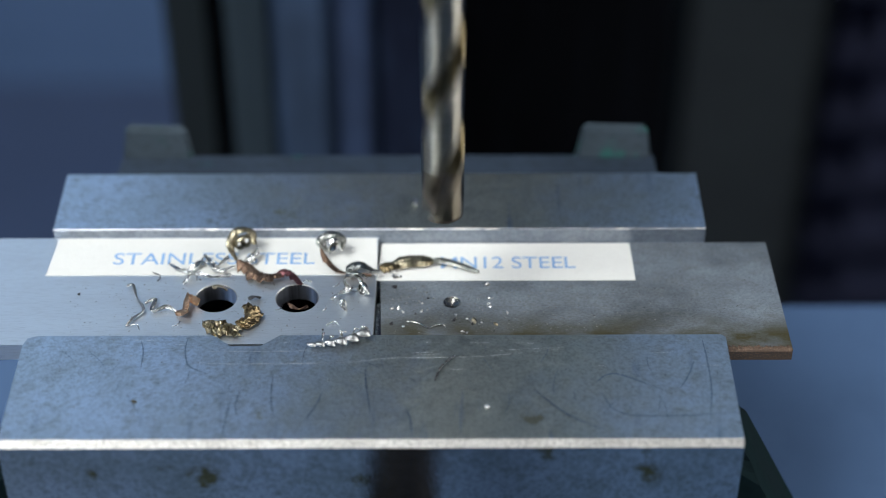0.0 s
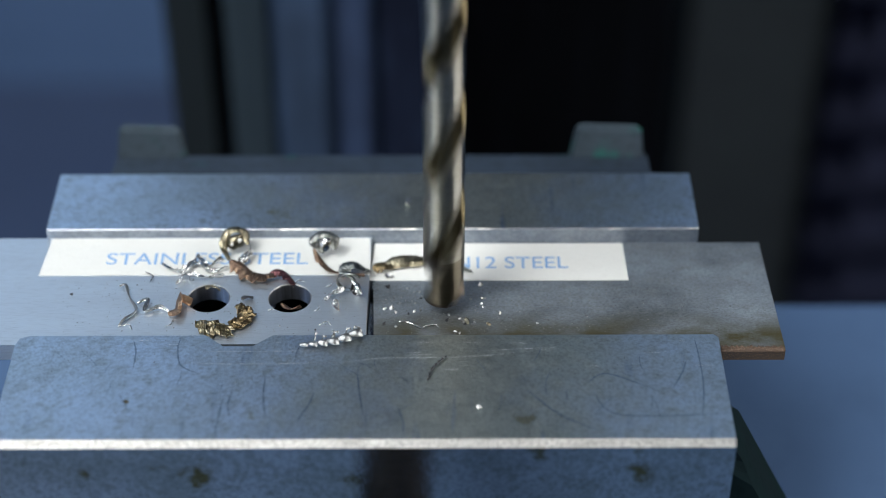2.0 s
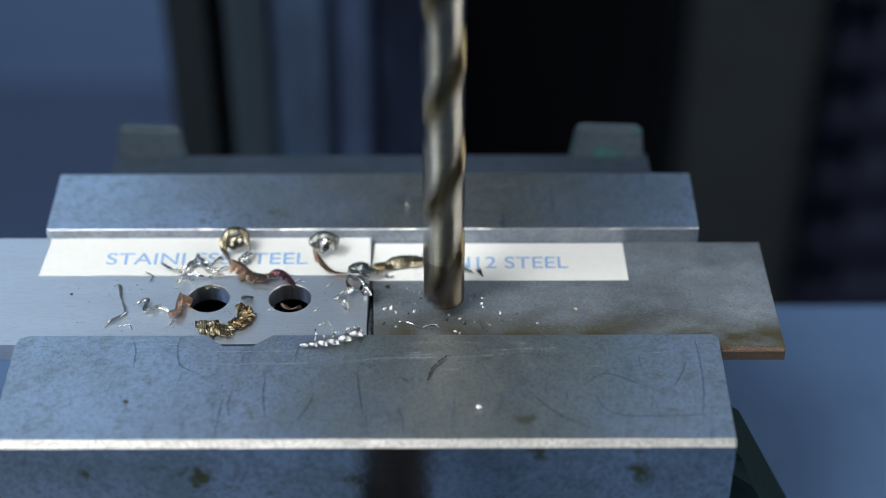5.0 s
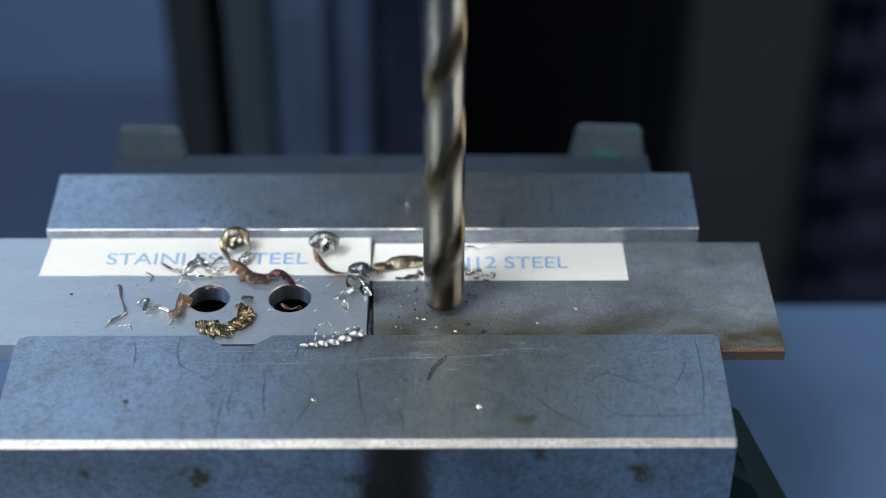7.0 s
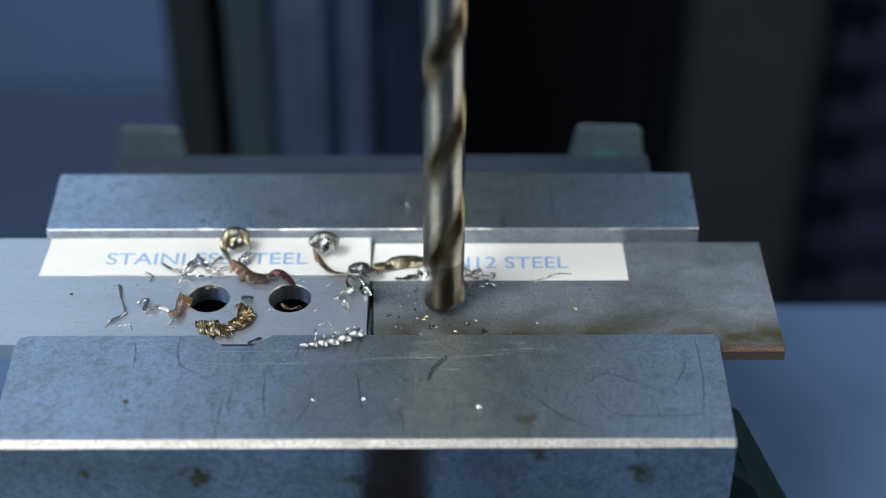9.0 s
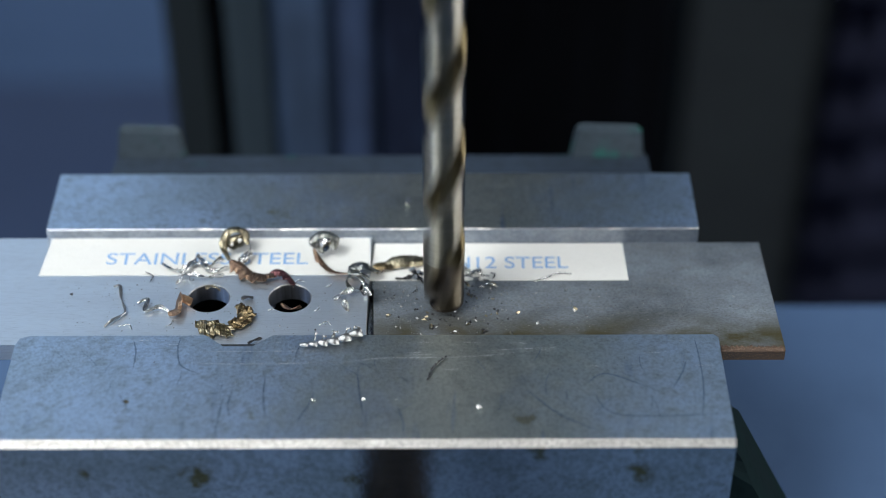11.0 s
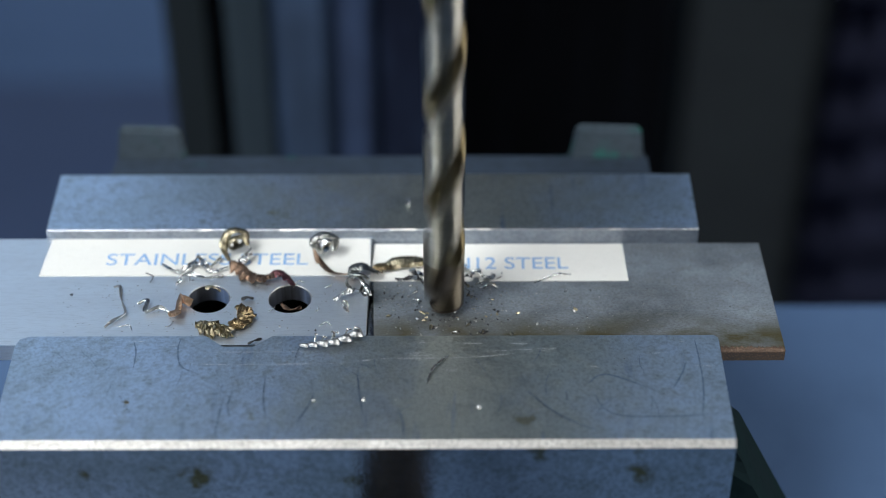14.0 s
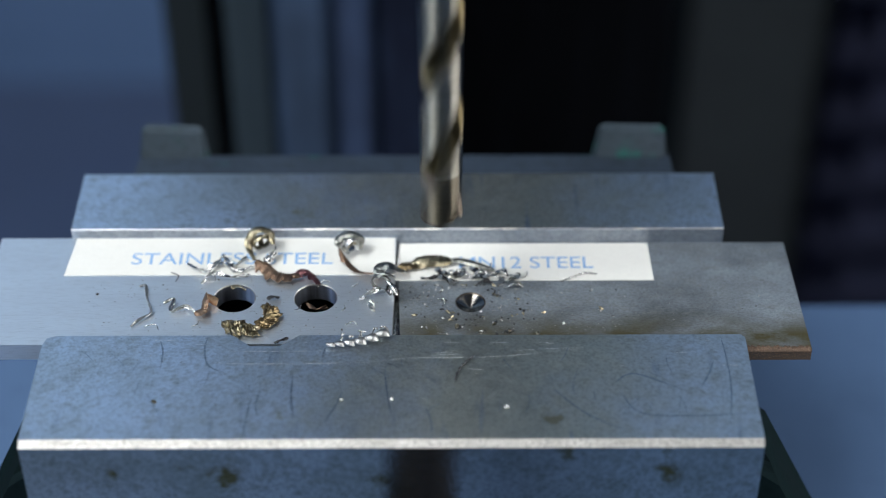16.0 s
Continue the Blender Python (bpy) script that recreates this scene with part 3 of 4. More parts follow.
chip(BROWN, [(-51.2, 12.5, 2.2), (-48.7, 10.4, 2.0), (-46.5, 7.8, 2.1), (-43.4, 6.8, 2.1), (-40.4, 7.6, 2.1)], 2.5, "ragged brown heat-tinted steel chip beside a drilled hole", twist=0.25, teeth=6)
chip(PURPLE, [(-41.4, 7.5, 2.1), (-39.6, 8.4, 2.4), (-37.7, 7.4, 2.2), (-35.2, 4.4, 1.6)], 1.6, "red-purple heat-tinted spiky tip of a steel chip", twist=0.3, teeth=5)
chip(SILVER, [(-48.8, 11.9, 2.2), (-47.8, 13.9, 3.0), (-46.2, 15.7, 2.8)], 2.2, "bright crumpled steel chip on the label tape", twist=0.8, teeth=3)
chip(GREY_CHIP, [(-26.3, 14.5, 4.0), (-26.3, 16.8, 6.0), (-29.2, 17.3, 6.6), (-31.3, 15.8, 5.0), (-28.9, 14.2, 3.0)], 2.4, "pale grey steel curl leaning on the label tape", twist=0.4)
chip(BROWN, [(-31.3, 15.9, 3.2), (-29.5, 12.6, 2.0), (-26.4, 9.1, 1.8), (-22.2, 7.8, 2.0), (-18.7, 7.7, 1.7)], 1.3, "thin brown steel chip trailing off the label tape", twist=0.6, teeth=4)
chip(DARK_SILVER, [(-21.6, 3.4, 3.4), (-20.6, 3.1, 3.6), (-19.6, 2.9, 3.6)], 1.3, "loosely coiled bright steel chip near the plate seam", coil=2.6, turns=1.15, early=(-.0022, .0002, 0))
chip(SILVER, [(-19.4, 2.2, 3.0), (-18.3, 1.2, 3.0), (-17.8, 0.4, 2.4)], 1.2, "bright steel ring of a coiled chip near the plate seam", coil=1.7, turns=1.1, early=(-.0022, .0002, 0))
chip(SILVER, [(-25.8, -1.0, 1.6), (-24.3, 0.2, 2.2), (-22.4, 0.9, 2.6), (-21.0, 1.6, 2.8)], 1.2, "small bright petal-like steel flakes near the plate seam", twist=1.2, teeth=4, early=(-.0022, .0002, 0))
chip(SILVER, [(-23.3, -1.8, 2.2), (-22.9, -3.8, 1.9), (-22.3, -5.3, 1.6)], 1.6, "small bright looped steel chip near the plate seam", twist=.5, early=(-.0022, .0002, 0))
chip(DARK_SILVER, [(-22.2, 6.0, 2.2), (-21.2, 8.4, 3.4), (-18.9, 9.4, 3.6), (-16.9, 8.8, 2.6), (-15.8, 9.2, 1.6)], 2.6, "grey folded steel chip lying across the seam", twist=0.4, teeth=3, early=(-.0022, .0002, 0))
chip(SILVER, [(-67.6, 12.0, 2.0), (-63.1, 8.7, 2.3), (-59.7, 11.5, 2.8), (-55.9, 9.3, 2.2), (-51.7, 10.8, 2.0)], 1.0, "twisted bright steel chips on the label tape", twist=2.5, teeth=8)
chip(SILVER, [(-63.6, 4.9, 1.6), (-61.4, 7.9, 2.3), (-56.9, 6.5, 2.4), (-52.5, 8.0, 1.9)], .85, "twisted bright steel chips on the label tape", twist=2, teeth=6)
chip(SILVER, [(-60.8, 11.3, 1.6), (-59.1, 13.9, 2.6), (-56.5, 10.3, 2.4), (-53.7, 14.7, 2.0)], .9, "twisted bright steel chips on the label tape", twist=2, teeth=5)
pleated(GOLD, [(-57.4, -10.6, 1.3), (-54.8, -11.0, 1.4), (-52.0, -11.6, 1.4), (-49.2, -12.4, 1.4)], 5.4, 8, 1.3, "crumpled gold-brown steel chip beside a drilled hole", 3)
pleated(BRONZE, [(-49.6, -10.6, 1.3), (-47.0, -9.0, 1.5), (-46.0, -6.0, 1.5), (-47.4, -3.6, 1.3)], 4.3, 7, 1.3, "crumpled dark bronze steel chip beside a drilled hole", 8)
chip(COPPER, [(-64.1, -6.0, 1.7), (-62.0, -5.4, 2.4), (-61.9, -1.3, 2.7), (-59.3, -2.7, 1.7)], 2.0, "folded copper-tinted steel chip beside a drilled hole", twist=0.9, teeth=3)
chip(SILVER, [(-71.9, -1.9, 1.5), (-69.5, -1.1, 2.0), (-69.8, -5.1, 1.6), (-66.5, -3.7, 2.0), (-63.7, -5.4, 1.6)], 1.0, "thin bent bright steel chip on the plate", twist=1)
chip(SILVER_MATT, [(-78.2, 3.9, 1.7), (-76.7, 3.8, 1.9), (-75.9, -0.7, 1.7), (-74.4, -5.1, 1.6), (-76.8, -7.9, 1.6), (-78.5, -10.2, 1.5)], 0.9, "thin wiry bright steel chip on the plate", twist=1.5, early=(.0022, .0005, 8))
scalloped(SILVER_MATT, [(-32.6, -19.8, 4.2), (-28.6, -19.5, 4.2), (-23.8, -18.5, 4.2), (-18.8, -15.6, 4.2)], 3.2, 6, "long scalloped bright steel chip on the jaw edge")
for x, y, dx, dy in ((-29.2, -18.0, .5, 2.2), (-27.6, -18.0, 1.1, 1.0), (-25.4, -17.0, 1.6, 1.6), (-24.6, -16.6, -.9, 1.4), (-22.4, -15.8, 1.4, 1.5), (-20.8, -14.8, 1.6, .9)):
    y -= 1.1
    chip(SILVER, [(x, y, 4.8), (x + dx * .5, y + dy * .7, 5.8), (x + dx, y + dy, 5.4)], .4, "hair-thin bright steel shaving on a larger chip", twist=2, teeth=3)
chip(BRONZE, [(-16.9, 11.6, 0.8), (-14.6, 11.7, 1.4), (-12.4, 12.2, 1.3)], 2.4, "browned ragged root of a curled steel chip on the label tape", twist=0.25, teeth=4)
chip(GOLD, [(-14.0, 12.0, 1.2), (-10.6, 12.9, 1.6), (-7.0, 13.4, 1.5), (-4.0, 13.3, 1.3)], 3.3, "straw-coloured curled steel chip on the label tape", twist=0.12)
chip(GREY_CHIP, [(-5.2, 13.5, 1.3), (-2.0, 13.5, 1.5), (1.4, 12.4, 1.4), (4.4, 11.3, 1.0), (7.0, 10.3, 0.6)], 1.6, "pale thin steel chip on the label tape", twist=0.2)
chip(DARK_CHIP, [(-3.6, -31.5, 4.2), (-2.5, -27.6, 4.3), (-0.9, -25.3, 4.3), (0.7, -23.4, 4.2)], 0.55, "tightly twisted dark steel chip on the jaw", twist=6)
chip(DARK_CHIP, [(-47.2, -18.2, 1.5), (-45.5, -19.0, 1.6), (-43.6, -18.1, 1.5)], 1.0, "small black steel flake by the jaw groove", twist=0.2)
chip(DARK_CHIP, [(-44.8, -16.0, 1.5), (-43.1, -15.2, 1.8), (-41.7, -14.3, 1.5)], 0.8, "small black steel flake by the jaw groove", twist=1, fly=7.4)
chip(DARK_CHIP, [(-47.6, -0.4, 1.5), (-46.1, -0.4, 2.0), (-44.7, -0.2, 1.5)], 1.3, "small black burnt steel flake on the plate", twist=0.6)
chip(BROWN, [(-38.4, 0.7, -1.0), (-36.1, -1.1, -1.2), (-33.6, -0.6, -1.0)], 0.9, "brown steel chip stuck inside the drilled hole", twist=0.7, teeth=3)
chip(GOLD, [(-56.4, 3.6, 1.4), (-54.8, 3.5, 2.0), (-52.9, 2.7, 1.4)], 1.4, "gold-tinted steel chip at the rim of a drilled hole", twist=0.6)

chip(GOLD, [(-51.6, 16.2, 4.4), (-50, 17.0, 4.7), (-48.6, 17.6, 4.8)], 1.6, "tight straw-coloured steel curl wound on itself", coil=1.5, turns=2.2)
chip(SILVER, [(-30.0, 15.4, 4.6), (-28.6, 16.2, 4.7), (-27.4, 16.8, 4.6)], 2.6, "tight bright steel curl wound on itself", coil=1.5, turns=1.25)
chip(GOLD, [(-30.2, 15.0, 3.2), (-28.9, 15.6, 4.2), (-27.0, 16.0, 5.0)], 1.6, "pale straw-tinted steel flake inside a curl", twist=.6)

# thrown out by the drill
chip(SILVER, [(21.7, 6.7, 0.4), (24.9, 8.1, 0.8), (27.9, 9.6, 0.8), (30.9, 9.7, 0.4)], 0.55, "thin dark twisted steel chip on the label tape", twist=7, fly=6.9)
chip(SILVER, [(8.5, 4.1, 0.5), (10.4, 4.9, 1.0), (12.9, 5.1, 0.5)], 0.6, "small bright steel curl on the dark plate", coil=0.5, turns=1.5, fly=6.9)
chip(SILVER, [(5.6, 9.0, 0.5), (7.8, 9.7, 1.0), (11.0, 8.2, 0.5)], 0.45, "small bright steel curl on the label tape", coil=0.6, turns=2, fly=6.8)
chip(SILVER, [(-2.8, 10.3, 0.5), (0.1, 8.0, 1.0), (3.7, 9.5, 0.5)], 0.5, "small bright steel curl on the label tape", coil=0.7, turns=2.5, fly=6.8)
chip(SILVER, [(0.2, 7.3, 0.5), (2.9, 9.7, 1.0), (7.0, 7.8, 0.5)], 0.5, "small bright steel curl on the label tape", coil=0.7, turns=2, fly=7.0)
chip(DARK_CHIP, [(-11.5, 8.3, 0.4), (-8.7, 7.8, 0.8), (-5.8, 10.0, 0.4)], 0.8, "dark ragged steel chip at the label edge", twist=1.5, teeth=3, fly=6.8)
chip(DARK_CHIP, [(2.1, 6.2, 0.4), (4.1, 6.8, 0.8), (5.9, 6.0, 0.4)], 0.8, "dark ragged steel chip at the label edge", twist=1.5, teeth=3, fly=8.3)

hairs = random.Random(21)
for k in range(16):
    x, y = (hairs.uniform(-4, 14), hairs.uniform(5.5, 12)) if k < 11 else (hairs.uniform(-12, 16), hairs.uniform(-9, 4))
    if math.hypot(x, y) < 5.5:
        continue
    a, d = hairs.uniform(0, 3.1), hairs.uniform(.7, 1.6)
    chip(hairs.choice((SILVER, DARK_CHIP, SILVER)), [(x, y, .3), (x + d * math.cos(a), y + d * math.sin(a), .7), (x + 2 * d * math.cos(a + .6), y + 2 * d * math.sin(a + .6), .3)], .35,
         "short hair-thin curled steel shaving", twist=2.5, fly=hairs.uniform(9.4, 13.8) if k % 3 else hairs.uniform(4.5, 6.1))
for x, y in ((-72, -11), (-70, 6.2), (-60.5, 6.5), (-47, 6.8), (-30, -4.5), (-26, -9.5), (-41, -4.2), (-28, 4.2), (-64.5, -9.8), (-33, 6.0)):
    a, d = hairs.uniform(0, 3.1), hairs.uniform(.9, 1.9)
    chip(hairs.choice((SILVER, SILVER, DARK_CHIP)), [(x, y, 1.2), (x + d * math.cos(a), y + d * math.sin(a), 1.5), (x + 2 * d * math.cos(a + .7), y + 2 * d * math.sin(a + .7), 1.2)], .2,
         "short hair-thin curled steel shaving", twist=2)

# thin wire left by the centre punch, blown off the plate later
wire = chip(SILVER, [(-10.3, -7.3, .3), (-8.2, -7.5, .3), (-6.8, -8.3, .3), (-5.3, -9.5, .3), (-3.9, -8.9, .3), (-1.9, -8.5, .3), (-1.1, -9.5, .3)], .6, "fine wavy bright steel wire on the dark plate", twist=.6)
MOVERS.remove(wire)

# crumbs: small rounded bits of metal
crumb_meshes = []
for k, mat in enumerate((GLINT, GLINT, DARK_CHIP, GOLD, GREY_CHIP)):
    rng = random.Random(40 + k)
    bm = bmesh.new()
    bmesh.ops.create_icosphere(bm, subdivisions=1, radius=.00045)
    for v in bm.verts:
        v.co = Vector((v.co.x * (1.7 if k % 2 else 1.2), v.co.y * .85, v.co.z * .75)) * rng.choice((.5, .75, 1, 1.25))
    me = bpy.data.meshes.new("metal_crumb")
    bm.to_mesh(me)
    bm.free()
    me.materials.append(mat)
    crumb_meshes.append(me)


def crumb(x, y, z, kind, size=1.0, fly=0.0):
    ob = new("metal_crumb", crumb_meshes[kind])
    dark = kind in (2, 4)
    tagged(ob, "tiny blackened steel crumb lying on steel" if dark else "tiny gold-tinted steel crumb lying on steel" if kind == 3 else "tiny bright steel crumb lying on steel", "metal crumb", "metal crumbs")
    x, y, z = settle((x, y, z))
    size *= .75 if kind < 2 and z < 2 else 1
    ob.matrix_basis = pose(x / 1000, y / 1000, z / 1000 + .00022 * size, 0, 0, 37 * len(bpy.data.objects) % 360)
    ob.scale = (size, size, size)
    if fly:
        FLYERS.append((ob, fly))
    else:
        rides(ob)
    return ob


for x, y, z, kind, size, fly in ((7.7, -39.3, 3.7, 1, 1.3, 0), (-69.6, -37.5, 3.7, 3, .9, 0), (-28.6, -37.0, 3.7, 0, 1.1, 5.1), (-17.5, -36.8, 3.7, 1, 1, 8.7),
                                 (-8.7, 32.7, 3.7, 0, 2.9, 0), (69.1, 1.6, 0, 0, .9, 5.5), (37.2, 1.7, 0, 0, .8, 5.8), (-10.2, -36.9, 3.7, 0, .6, 5.9),
                                 (-87.9, 1.8, 1, 2, 1.1, 0), (-29.6, -11, 1, 2, .9, 0), (-38, -9.6, 1, 0, .9, 0), (-59.8, 7.0, 1, 2, .8, 0)):
    crumb(x, y, z, kind, size, fly)
rng = random.Random(7)
# there at first, swept off by the drill later
for x, y, kind, size in ((-13.9, -2.7, 0, 1.5), (-12.1, -2.3, 1, 1.4), (-11.2, -3.7, 1, 0.9), (-4.9, 1.7, 0, 0.8), (-3.8, 1.1, 0, 0.9), (8.9, 6.0, 1, 1.7), (4.7, -6.6, 0, 1.5), (5.5, -7.0, 3, 1.2), (6.5, 0.9, 0, 0.9), (9.0, -0.8, 1, 0.8), (-6.8, -3.5, 1, 0.9), (-14.0, -8.1, 2, 1.2), (5.1, -8.2, 2, 0.9), (-13.2, 8.8, 0, 2.3), (-12.4, 9.0, 1, 1.7), (-13.1, 5.3, 2, 1.6), (1.4, -4.8, 1, 0.9), (0.7, -6.8, 2, 1.1)):
    ob = crumb(x, y, 0, kind, size * 1.2)
    MOVERS.remove(ob)
    BLOWN.append(ob)
for x, y, kind in ((-8.6, 4.8, 0), (-5.4, 1.2, 2), (-5.7, 3.3, 0), (-6.6, -0.6, 1), (-7.3, -0.1, 0), (-10.1, -0.6, 0), (-6.9, -3.5, 1), (-5.3, -3.0, 0), (6.5, 0.8, 0), (9.2, 1.3, 1), (10.0, 1.3, 0), (9.0, -0.7, 0), (9.5, -1.8, 1), (13.4, -4.1, 1), (1.2, -4.8, 0), (1.1, -6.2, 2), (3.9, -6.2, 1), (5.0, -7.2, 0), (7.3, -7.4, 1), (10.5, -8.1, 3), (-11.1, -8.9, 0), (-13.8, -8.2, 2), (3.8, -11.3, 0), (-8.2, -4.5, 2)):
    ob = crumb(x, y, 0, kind, rng.uniform(.8, 1.25))
    MOVERS.remove(ob)
    BLOWN.append(ob)
for x, y, kind in ((-11.7, -3.0, 0), (-12.9, -4.9, 3), (-6.0, -2.7, 2), (-2.5, -4.5, 2), (-3.1, -6.4, 2), (-2.8, -9.0, 3), (-2.3, -9.4, 2), (2.6, -5.4, 2), (3.5, -6.2, 0), (6.4, -7.4, 2), (7.7, -5.9, 2), (11.3, -0.2, 0), (12.2, -2.8, 2), (12.9, -3.4, 2), (13.8, -3.1, 0), (15.2, -6.3, 2), (17.5, -4.1, 3), (22.1, -7.9, 1), (29.4, 3.9, 0), (30.9, -3.4, 1), (31.4, -2.5, 0), (8.8, -10.7, 2), (9.6, -11.0, 2), (7.9, -11.0, 0), (16.0, -11.4, 0), (11.7, 6.2, 3), (12.9, 5.4, 0), (6.8, 2.3, 2), (13.9, 2.5, 0), (-14.0, 4.3, 0)):
    crumb(x, y, 0, kind, rng.uniform(.75, 1.25), rng.uniform(9.4, 11.1))
for x, y, kind, size in ((2.8, -10.7, 1, 1.2), (-6.9, 3.4, 0, 0.6), (9.5, 0.7, 0, 0.6), (7.7, -1.4, 0, 0.6), (-11.1, -8.9, 1, 0.6), (-6.7, -0.5, 0, 0.5), (-8.9, 0.3, 0, 0.5), (-10.4, -0.7, 0, 0.5), (10.2, -10.5, 2, 0.6), (10.5, -8.2, 2, 0.8)):
    crumb(x, y, 0, kind, size)
for x, y, kind, size, fly in ((-13.8, 5.5, 0, 1.2, 6.8), (-13.0, -4.9, 3, 1.0, 6.9), (-2.9, -8.9, 3, 1.5, 7.0), (-2.3, -8.7, 2, 1.2, 7.0), (9.3, -10.1, 2, 1.7, 6.9), (10.0, -10.5, 2, 1.3, 6.9), (15.8, -11.2, 0, 0.9, 6.9), (5.6, -7.6, 1, 1.1, 7.0), (7.7, -6.8, 1, 0.8, 7.0), (7.1, 2.9, 0, 0.9, 6.9), (13.7, 2.7, 0, 0.7, 6.9), (10.1, -3.6, 0, 0.7, 6.9), (17.3, -4.0, 1, 0.9, 5.0), (22.0, -7.8, 1, 1.3, 1.6), (14.1, -3.0, 0, 0.8, 5.2), (-4.1, -5.5, 3, 0.9, 7.0), (-5.2, -1.7, 0, 0.7, 6.9), (-5.2, -11.5, 1, 0.9, 6.9)):
    crumb(x, y, 0, kind, size * .78, fly)
for x, y in ((-10.4, -5.6), (-4.1, -6.6), (-2.7, -9.5), (9.3, -10.7), (15.8, -11.4), (31.1, -2.6), (29.0, 3.9), (22.2, 3.0), (17.3, -4.5), (11.3, 4.6),
             (-14.0, 3.3), (-5.1, -11.9), (5.8, -8.1), (-6.6, -2.8), (12.7, -4.3), (10.0, -5.1), (7.5, 2.0), (13.9, 2.2), (35.2, 4.1), (24.2, -7.5)):
    crumb(x, y, 0, rng.choice((0, 2, 2, 3, 4, 2)), rng.uniform(.5, 1.0), rng.uniform(4.3, 6.2))
for i in range(100):
    a, d = rng.uniform(0, 6.28), rng.uniform(4.3, 13)
    crumb(d * math.cos(a) * 1.2, max(-13, min(6, d * math.sin(a))), 0, rng.choice((2, 2, 2, 4, 3, 1, 0, 2)), rng.uniform(.35, .95), rng.uniform(4.4, 6.2) if i % 2 else rng.uniform(9.4, 14.2))

# fine dust and pits on both plates and the jaw
bm = bmesh.new()
for i in range(1100):
    where = rng.random()
    if where < .6:
        x, y, z = rng.gauss(4, 22), rng.uniform(-14.5, 7.5), 0
        if not -16 < x < 77:
            continue
    elif where < .8:
        x, y, z = rng.uniform(-90, -20), rng.uniform(-14.5, 7), 1
        if min(math.hypot(x + 55.5, y), math.hypot(x + 36.6, y)) < 5:
            continue
    else:
        x, y, z = rng.uniform(-95, 61), rng.uniform(-46, -22), 3.7
    if math.hypot(x, y) < 4:
        continue
    x, y, z = settle((x, y, z))
    r = rng.uniform(.04, .14)
    m = Matrix.Translation((x / 1000, y / 1000, z / 1000 + r / 2500)) @ Matrix.Rotation(rng.uniform(0, 6), 4, "Z") @ Matrix.Diagonal((r / 1000 * rng.uniform(1, 2), r / 1000, r / 2000, 1))
    bmesh.ops.create_icosphere(bm, subdivisions=1, radius=1, matrix=m)
dust = mesh_ob("metal_dust", bm, DUST)
rides(tagged(dust, "fine dark and bright metal dust strewn over plates and jaw", "metal dust", kind="stuff"))

# scratches and scribed marks in the front jaw's top
lift = 0.0
marks = random.Random(77)
FAINT = []
for k in range(26):
    x, y, a, d = marks.uniform(-88, 56), marks.uniform(-44, -24), marks.gauss(1.5, .45), marks.uniform(3, 9)
    FAINT.append(("F", [(x, y, 0)[:2], (x + .5 * d * math.cos(a) + marks.uniform(-.6, .6), y + .5 * d * math.sin(a)), (x + d * math.cos(a), min(-17, y + d * math.sin(a)))]))
for k in range(14):
    x, y, d = marks.uniform(-80, 56), marks.choice((-18.2, -19.4, -22.6, -27)) + marks.uniform(-.6, .6), marks.uniform(1, 6)
    FAINT.append(("B", [(x, y), (x + .5 * d, y + marks.uniform(-.15, .15)), (x + d, y + marks.uniform(-.4, .4))]))
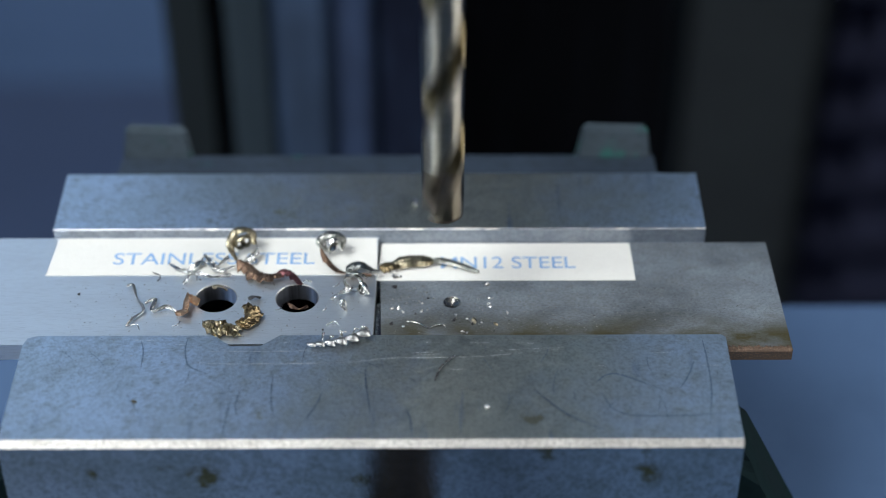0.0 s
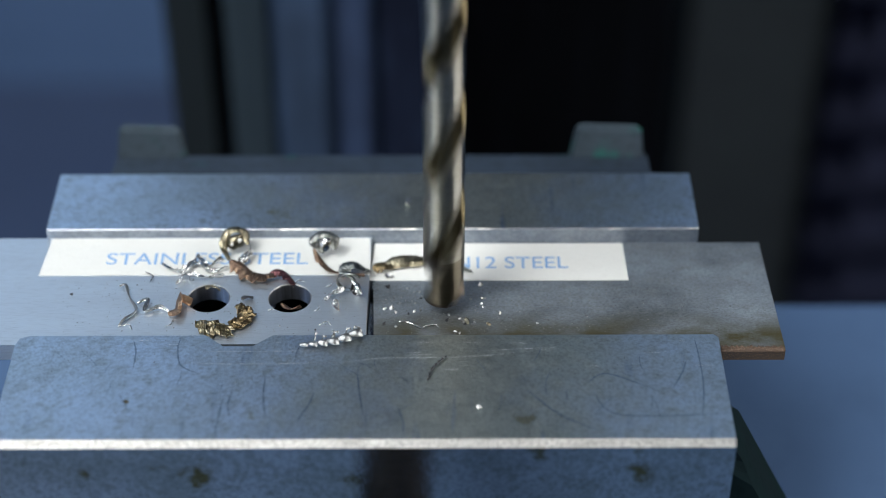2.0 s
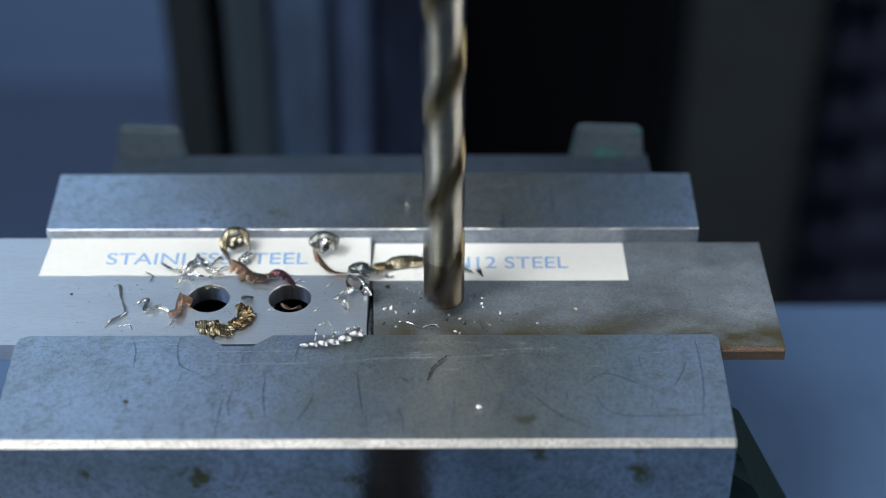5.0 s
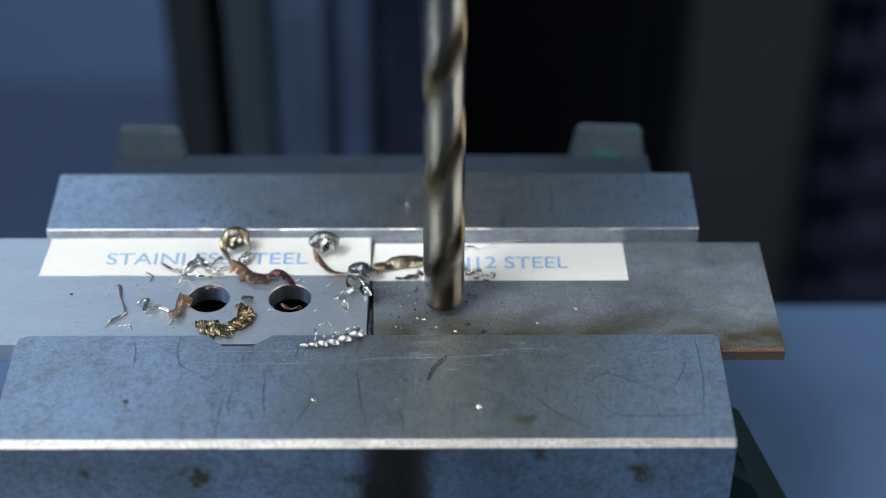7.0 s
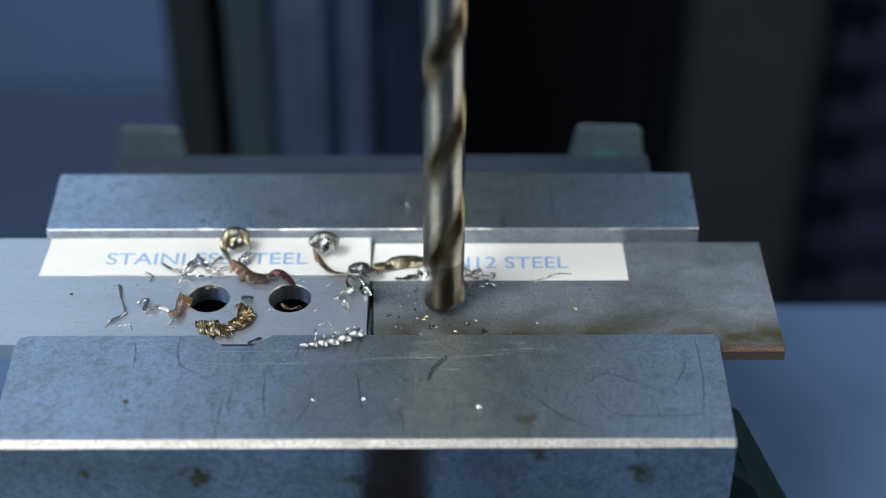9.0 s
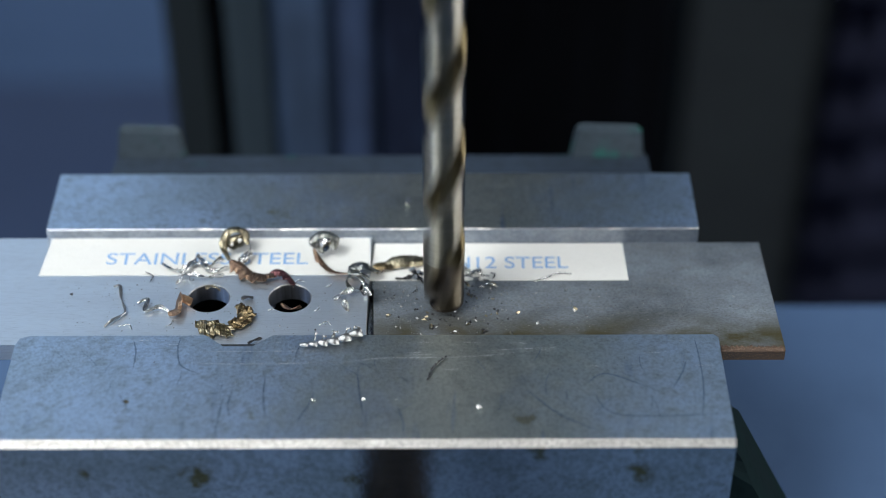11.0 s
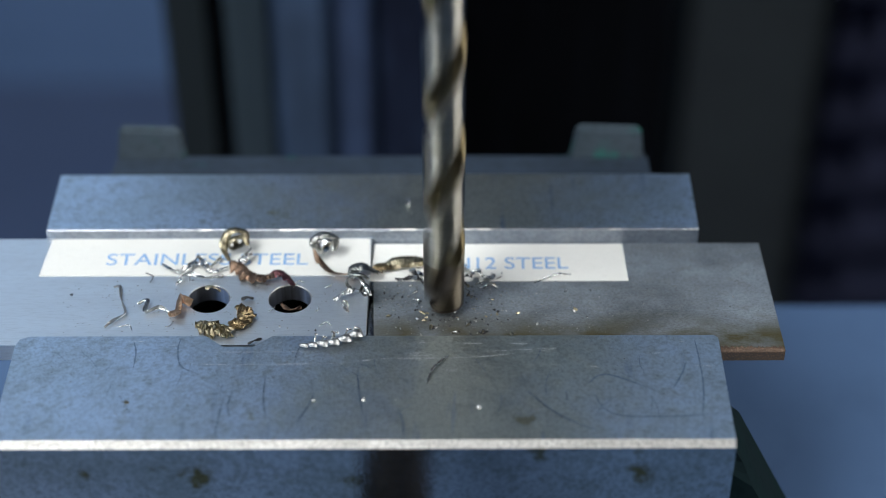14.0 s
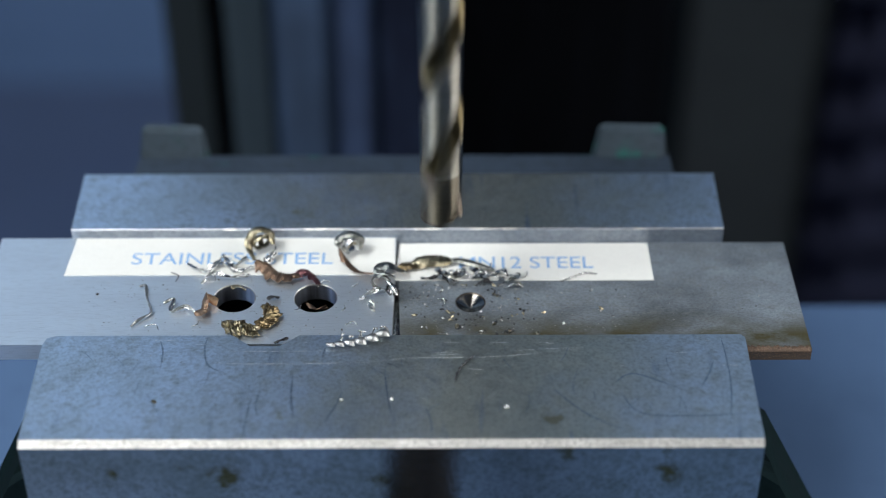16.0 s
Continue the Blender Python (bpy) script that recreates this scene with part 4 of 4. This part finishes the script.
for kind, pts in (
    ("B", [(-57.6, -24.9), (-51.2, -25.4), (-39.8, -25.4), (-22.7, -25.0)]),
    ("B", [(-55.2, -21.3), (-42.7, -21.3), (-28.6, -21.1)]),
    ("B", [(-23.3, -25.2), (-13.2, -23.6), (5.8, -23.2), (26.3, -20.5)]),
    ("B", [(9.7, -21.3), (17.4, -20.7), (25.7, -20.3)]),
    ("D", [(57.2, -16.9), (57.6, -24.5), (57.5, -33.6), (55.9, -45.0)]),
    ("D", [(33.1, -34.6), (35.3, -39.9), (40.0, -42.0), (51.1, -42.1), (62.2, -41.2)]),
    ("D", [(32.0, -31.9), (34.7, -29.2), (38.5, -29.5), (47.5, -34.5)]),
    ("D", [(-59.8, -16.6), (-60.1, -20.2), (-58.8, -25.8), (-54.4, -28.6)]),
    ("D", [(-39.6, -28.5), (-39.6, -35.8), (-38.5, -42.8)]),
    ("D", [(-19.2, -27.5), (-18.6, -33.9), (-17.5, -41.9)]),
    ("D", [(-46.5, -42.0), (-47.2, -38.5), (-46.5, -34.0)]),
    ("D", [(-32.2, -44.5), (-29.5, -38.4), (-28.4, -34.3)]),
    ("D", [(-10.0, -39.2), (-8.8, -43.6), (-8.6, -47.9)]),
    ("D", [(50.7, -33.6), (53.0, -29.1), (54.7, -24.5)]),
    ("D", [(18.2, -33.8), (25.3, -41.7), (33.6, -46.8)]),
    ("D", [(-69.4, -26.8), (-69.5, -21.2), (-70.5, -17.4)]),
    ("D", [(-48.3, -35.8), (-49.1, -46.3), (-48.3, -48.3)]),
    *FAINT,
):
    path = smooth_path([(x, y, 0) for x, y in pts], 14)
    lift += .000004
    bm = bmesh.new()
    prev = None
    half = .075 if kind == "B" else .09 if kind == "F" else .22
    for i, q in enumerate(path):
        t = (path[min(i + 1, len(path) - 1)] - path[max(i - 1, 0)]).normalized()
        n2 = Vector((-t.y, t.x, 0)) * half * (rng.uniform(.1, 1.2) if kind == "B" else rng.uniform(.5, 1.1)) * min(1, .15 + 4 * min(i, len(path) - 1 - i) / len(path))
        z = H + (.0001 if kind == "B" else .00002) + lift
        pair = [bm.verts.new(((q + n2).x / 1000, (q + n2).y / 1000, z)), bm.verts.new(((q - n2).x / 1000, (q - n2).y / 1000, z))]
        if prev and (kind != "B" or rng.random() < .93):
            bm.faces.new((prev[0], prev[1], pair[1], pair[0]))
        prev = pair
    part("scratch" if kind == "B" else "scribed_mark", bm, SCRATCH if kind == "B" else INK_MARK, front_jaw, "thin bright scratch" if kind == "B" else "faint dark scribed line")


# ---- what moves ----
def at_time(table, t):
    for (t0, a), (t1, b) in zip(table, table[1:]):
        if t <= t1:
            s = (t - t0) / (t1 - t0)
            return a + (b - a) * s
    return table[-1][1]


# Height of the flash on the drill's flank, which gives its turn at each half second
FLASH = [(0.0, 65), (0.5, 150), (1.0, 103), (1.5, 36), (2.0, 182), (2.5, 92), (3.0, 78), (3.5, 175), (4.0, 160), (6.5, 47), (7.0, 40), (7.5, 95),
         (8.0, 103), (8.5, 25), (9.0, 183), (11.5, 88), (12.0, 76), (12.5, 165), (13.0, 160), (13.5, 80), (14.0, 70), (14.5, 35), (15.0, 130), (15.5, 40), (16.0, 21)]
TURN0 = -20.0


def motions():
    for ob in MOVERS:
        base = ob.matrix_basis.copy()
        walk(ob, [(t, Matrix.Translation((dx, 0, dz)) @ base) for t, dx, dz in SLIDE])
    def shift(t):
        for (t0, x0, z0), (t1, x1, z1) in zip(SLIDE, SLIDE[1:]):
            if t <= t1:
                s = (t - t0) / (t1 - t0)
                return Matrix.Translation((x0 + (x1 - x0) * s, 0, z0 + (z1 - z0) * s))
        return Matrix.Translation((SLIDE[-1][1], 0, 0))

    # chips wait in the flute behind the drill, then are thrown out and lie still
    for i, (ob, t0) in enumerate(FLYERS):
        base = Matrix.LocRotScale(ob.matrix_basis.translation, ob.matrix_basis.to_quaternion(), None)
        rise = .009 + .00055 * (i % 40)
        small = ob.name.startswith("metal_crumb")
        own = base.to_3x3().to_4x4() if small else pose(0, 0, 0, 0, 78, 0)
        landing = base.to_3x3().to_4x4() if small else Matrix()
        rows = [(t, pose(0, .0052, z + rise) @ own) for t, z in FEED if t <= 1.2] + [(t0, pose(0, .0052, at_time(FEED, t0) + rise) @ own)]
        way = base.translation
        rows.append((t0 + .1, Matrix.Translation((way.x * .55, way.y * .55 + .002, .012)) @ landing))
        rows.append((t0 + .2, base))
        rows += [(t, shift(t) @ base) for t, dx, dz in SLIDE if t > t0 + .3]
        walk(ob, rows)
    # flakes lie in the dimple until the drill lifts them out to the tape's edge
    for ob, t0, lies in FLAKES:
        base = ob.matrix_basis.copy()
        over = Matrix.Translation((lies.translation.x * .6, .006, .009)) @ lies.to_3x3().to_4x4()
        walk(ob, [(t, shift(t) @ base) for t in (0, .1, .2, .3, .5, t0)] + [(t0 + .1, over), (t0 + .2, lies)] + [(t, shift(t) @ lies) for t, a, b in SLIDE if t > t0 + .3])
    for ob, (dx, dy, turn) in NUDGED:
        base = ob.matrix_basis.copy()
        first = Matrix.Translation(base.translation + Vector((dx, dy, 0))) @ Matrix.Rotation(radians(turn), 4, "Z")
        rows = [(t, shift(t) @ first) for t in (0, .1, .2, .3, .5, 4.6)] + [(4.9, base)] + [(t, shift(t) @ base) for t, a, b in SLIDE if t > 5]
        walk(ob, rows)
    # the wire and the first crumbs are swept off towards the table
    for i, ob in enumerate([wire] + BLOWN):
        base = Matrix.LocRotScale(ob.matrix_basis.translation, ob.matrix_basis.to_quaternion(), None)
        own, at = base.to_3x3().to_4x4(), base.translation
        gone = 4.9 if i in (6, 7, 8) else 6.7
        off = pose(-.06 + .009 * i, -.26 - .004 * (i % 5), TABLE_Z + .0005) @ own
        walk(ob, [(t, shift(t) @ base) for t in (0, .1, .2, .3, .5, gone)] + [(gone + .1, pose(at.x * 1.2, -.05, .02) @ own), (gone + .3, pose(at.x * 1.1, -.20, -.03) @ own), (gone + .5, off), (16.0, off)])
    # the drill turns about 75 degrees a step, in step with the flash
    marks = []
    for t, y in FLASH:
        want = 360 * (y / 6400 + at_time(FEED, t)) / LEAD + TURN0
        if marks:
            t0, a0 = marks[-1]
            guess = a0 + 74 * (t - t0) * FPS
            want += 180 * round((guess - want) / 180)
        marks.append((t, want))
    rows = []
    for k in range(16 * FPS + 1):
        t = k / FPS
        rows.append((t, pose(at_time(SWAY, t), 0, at_time(FEED, t), 0, 0, at_time(marks, t))))
    walk(drill, rows)


motions()
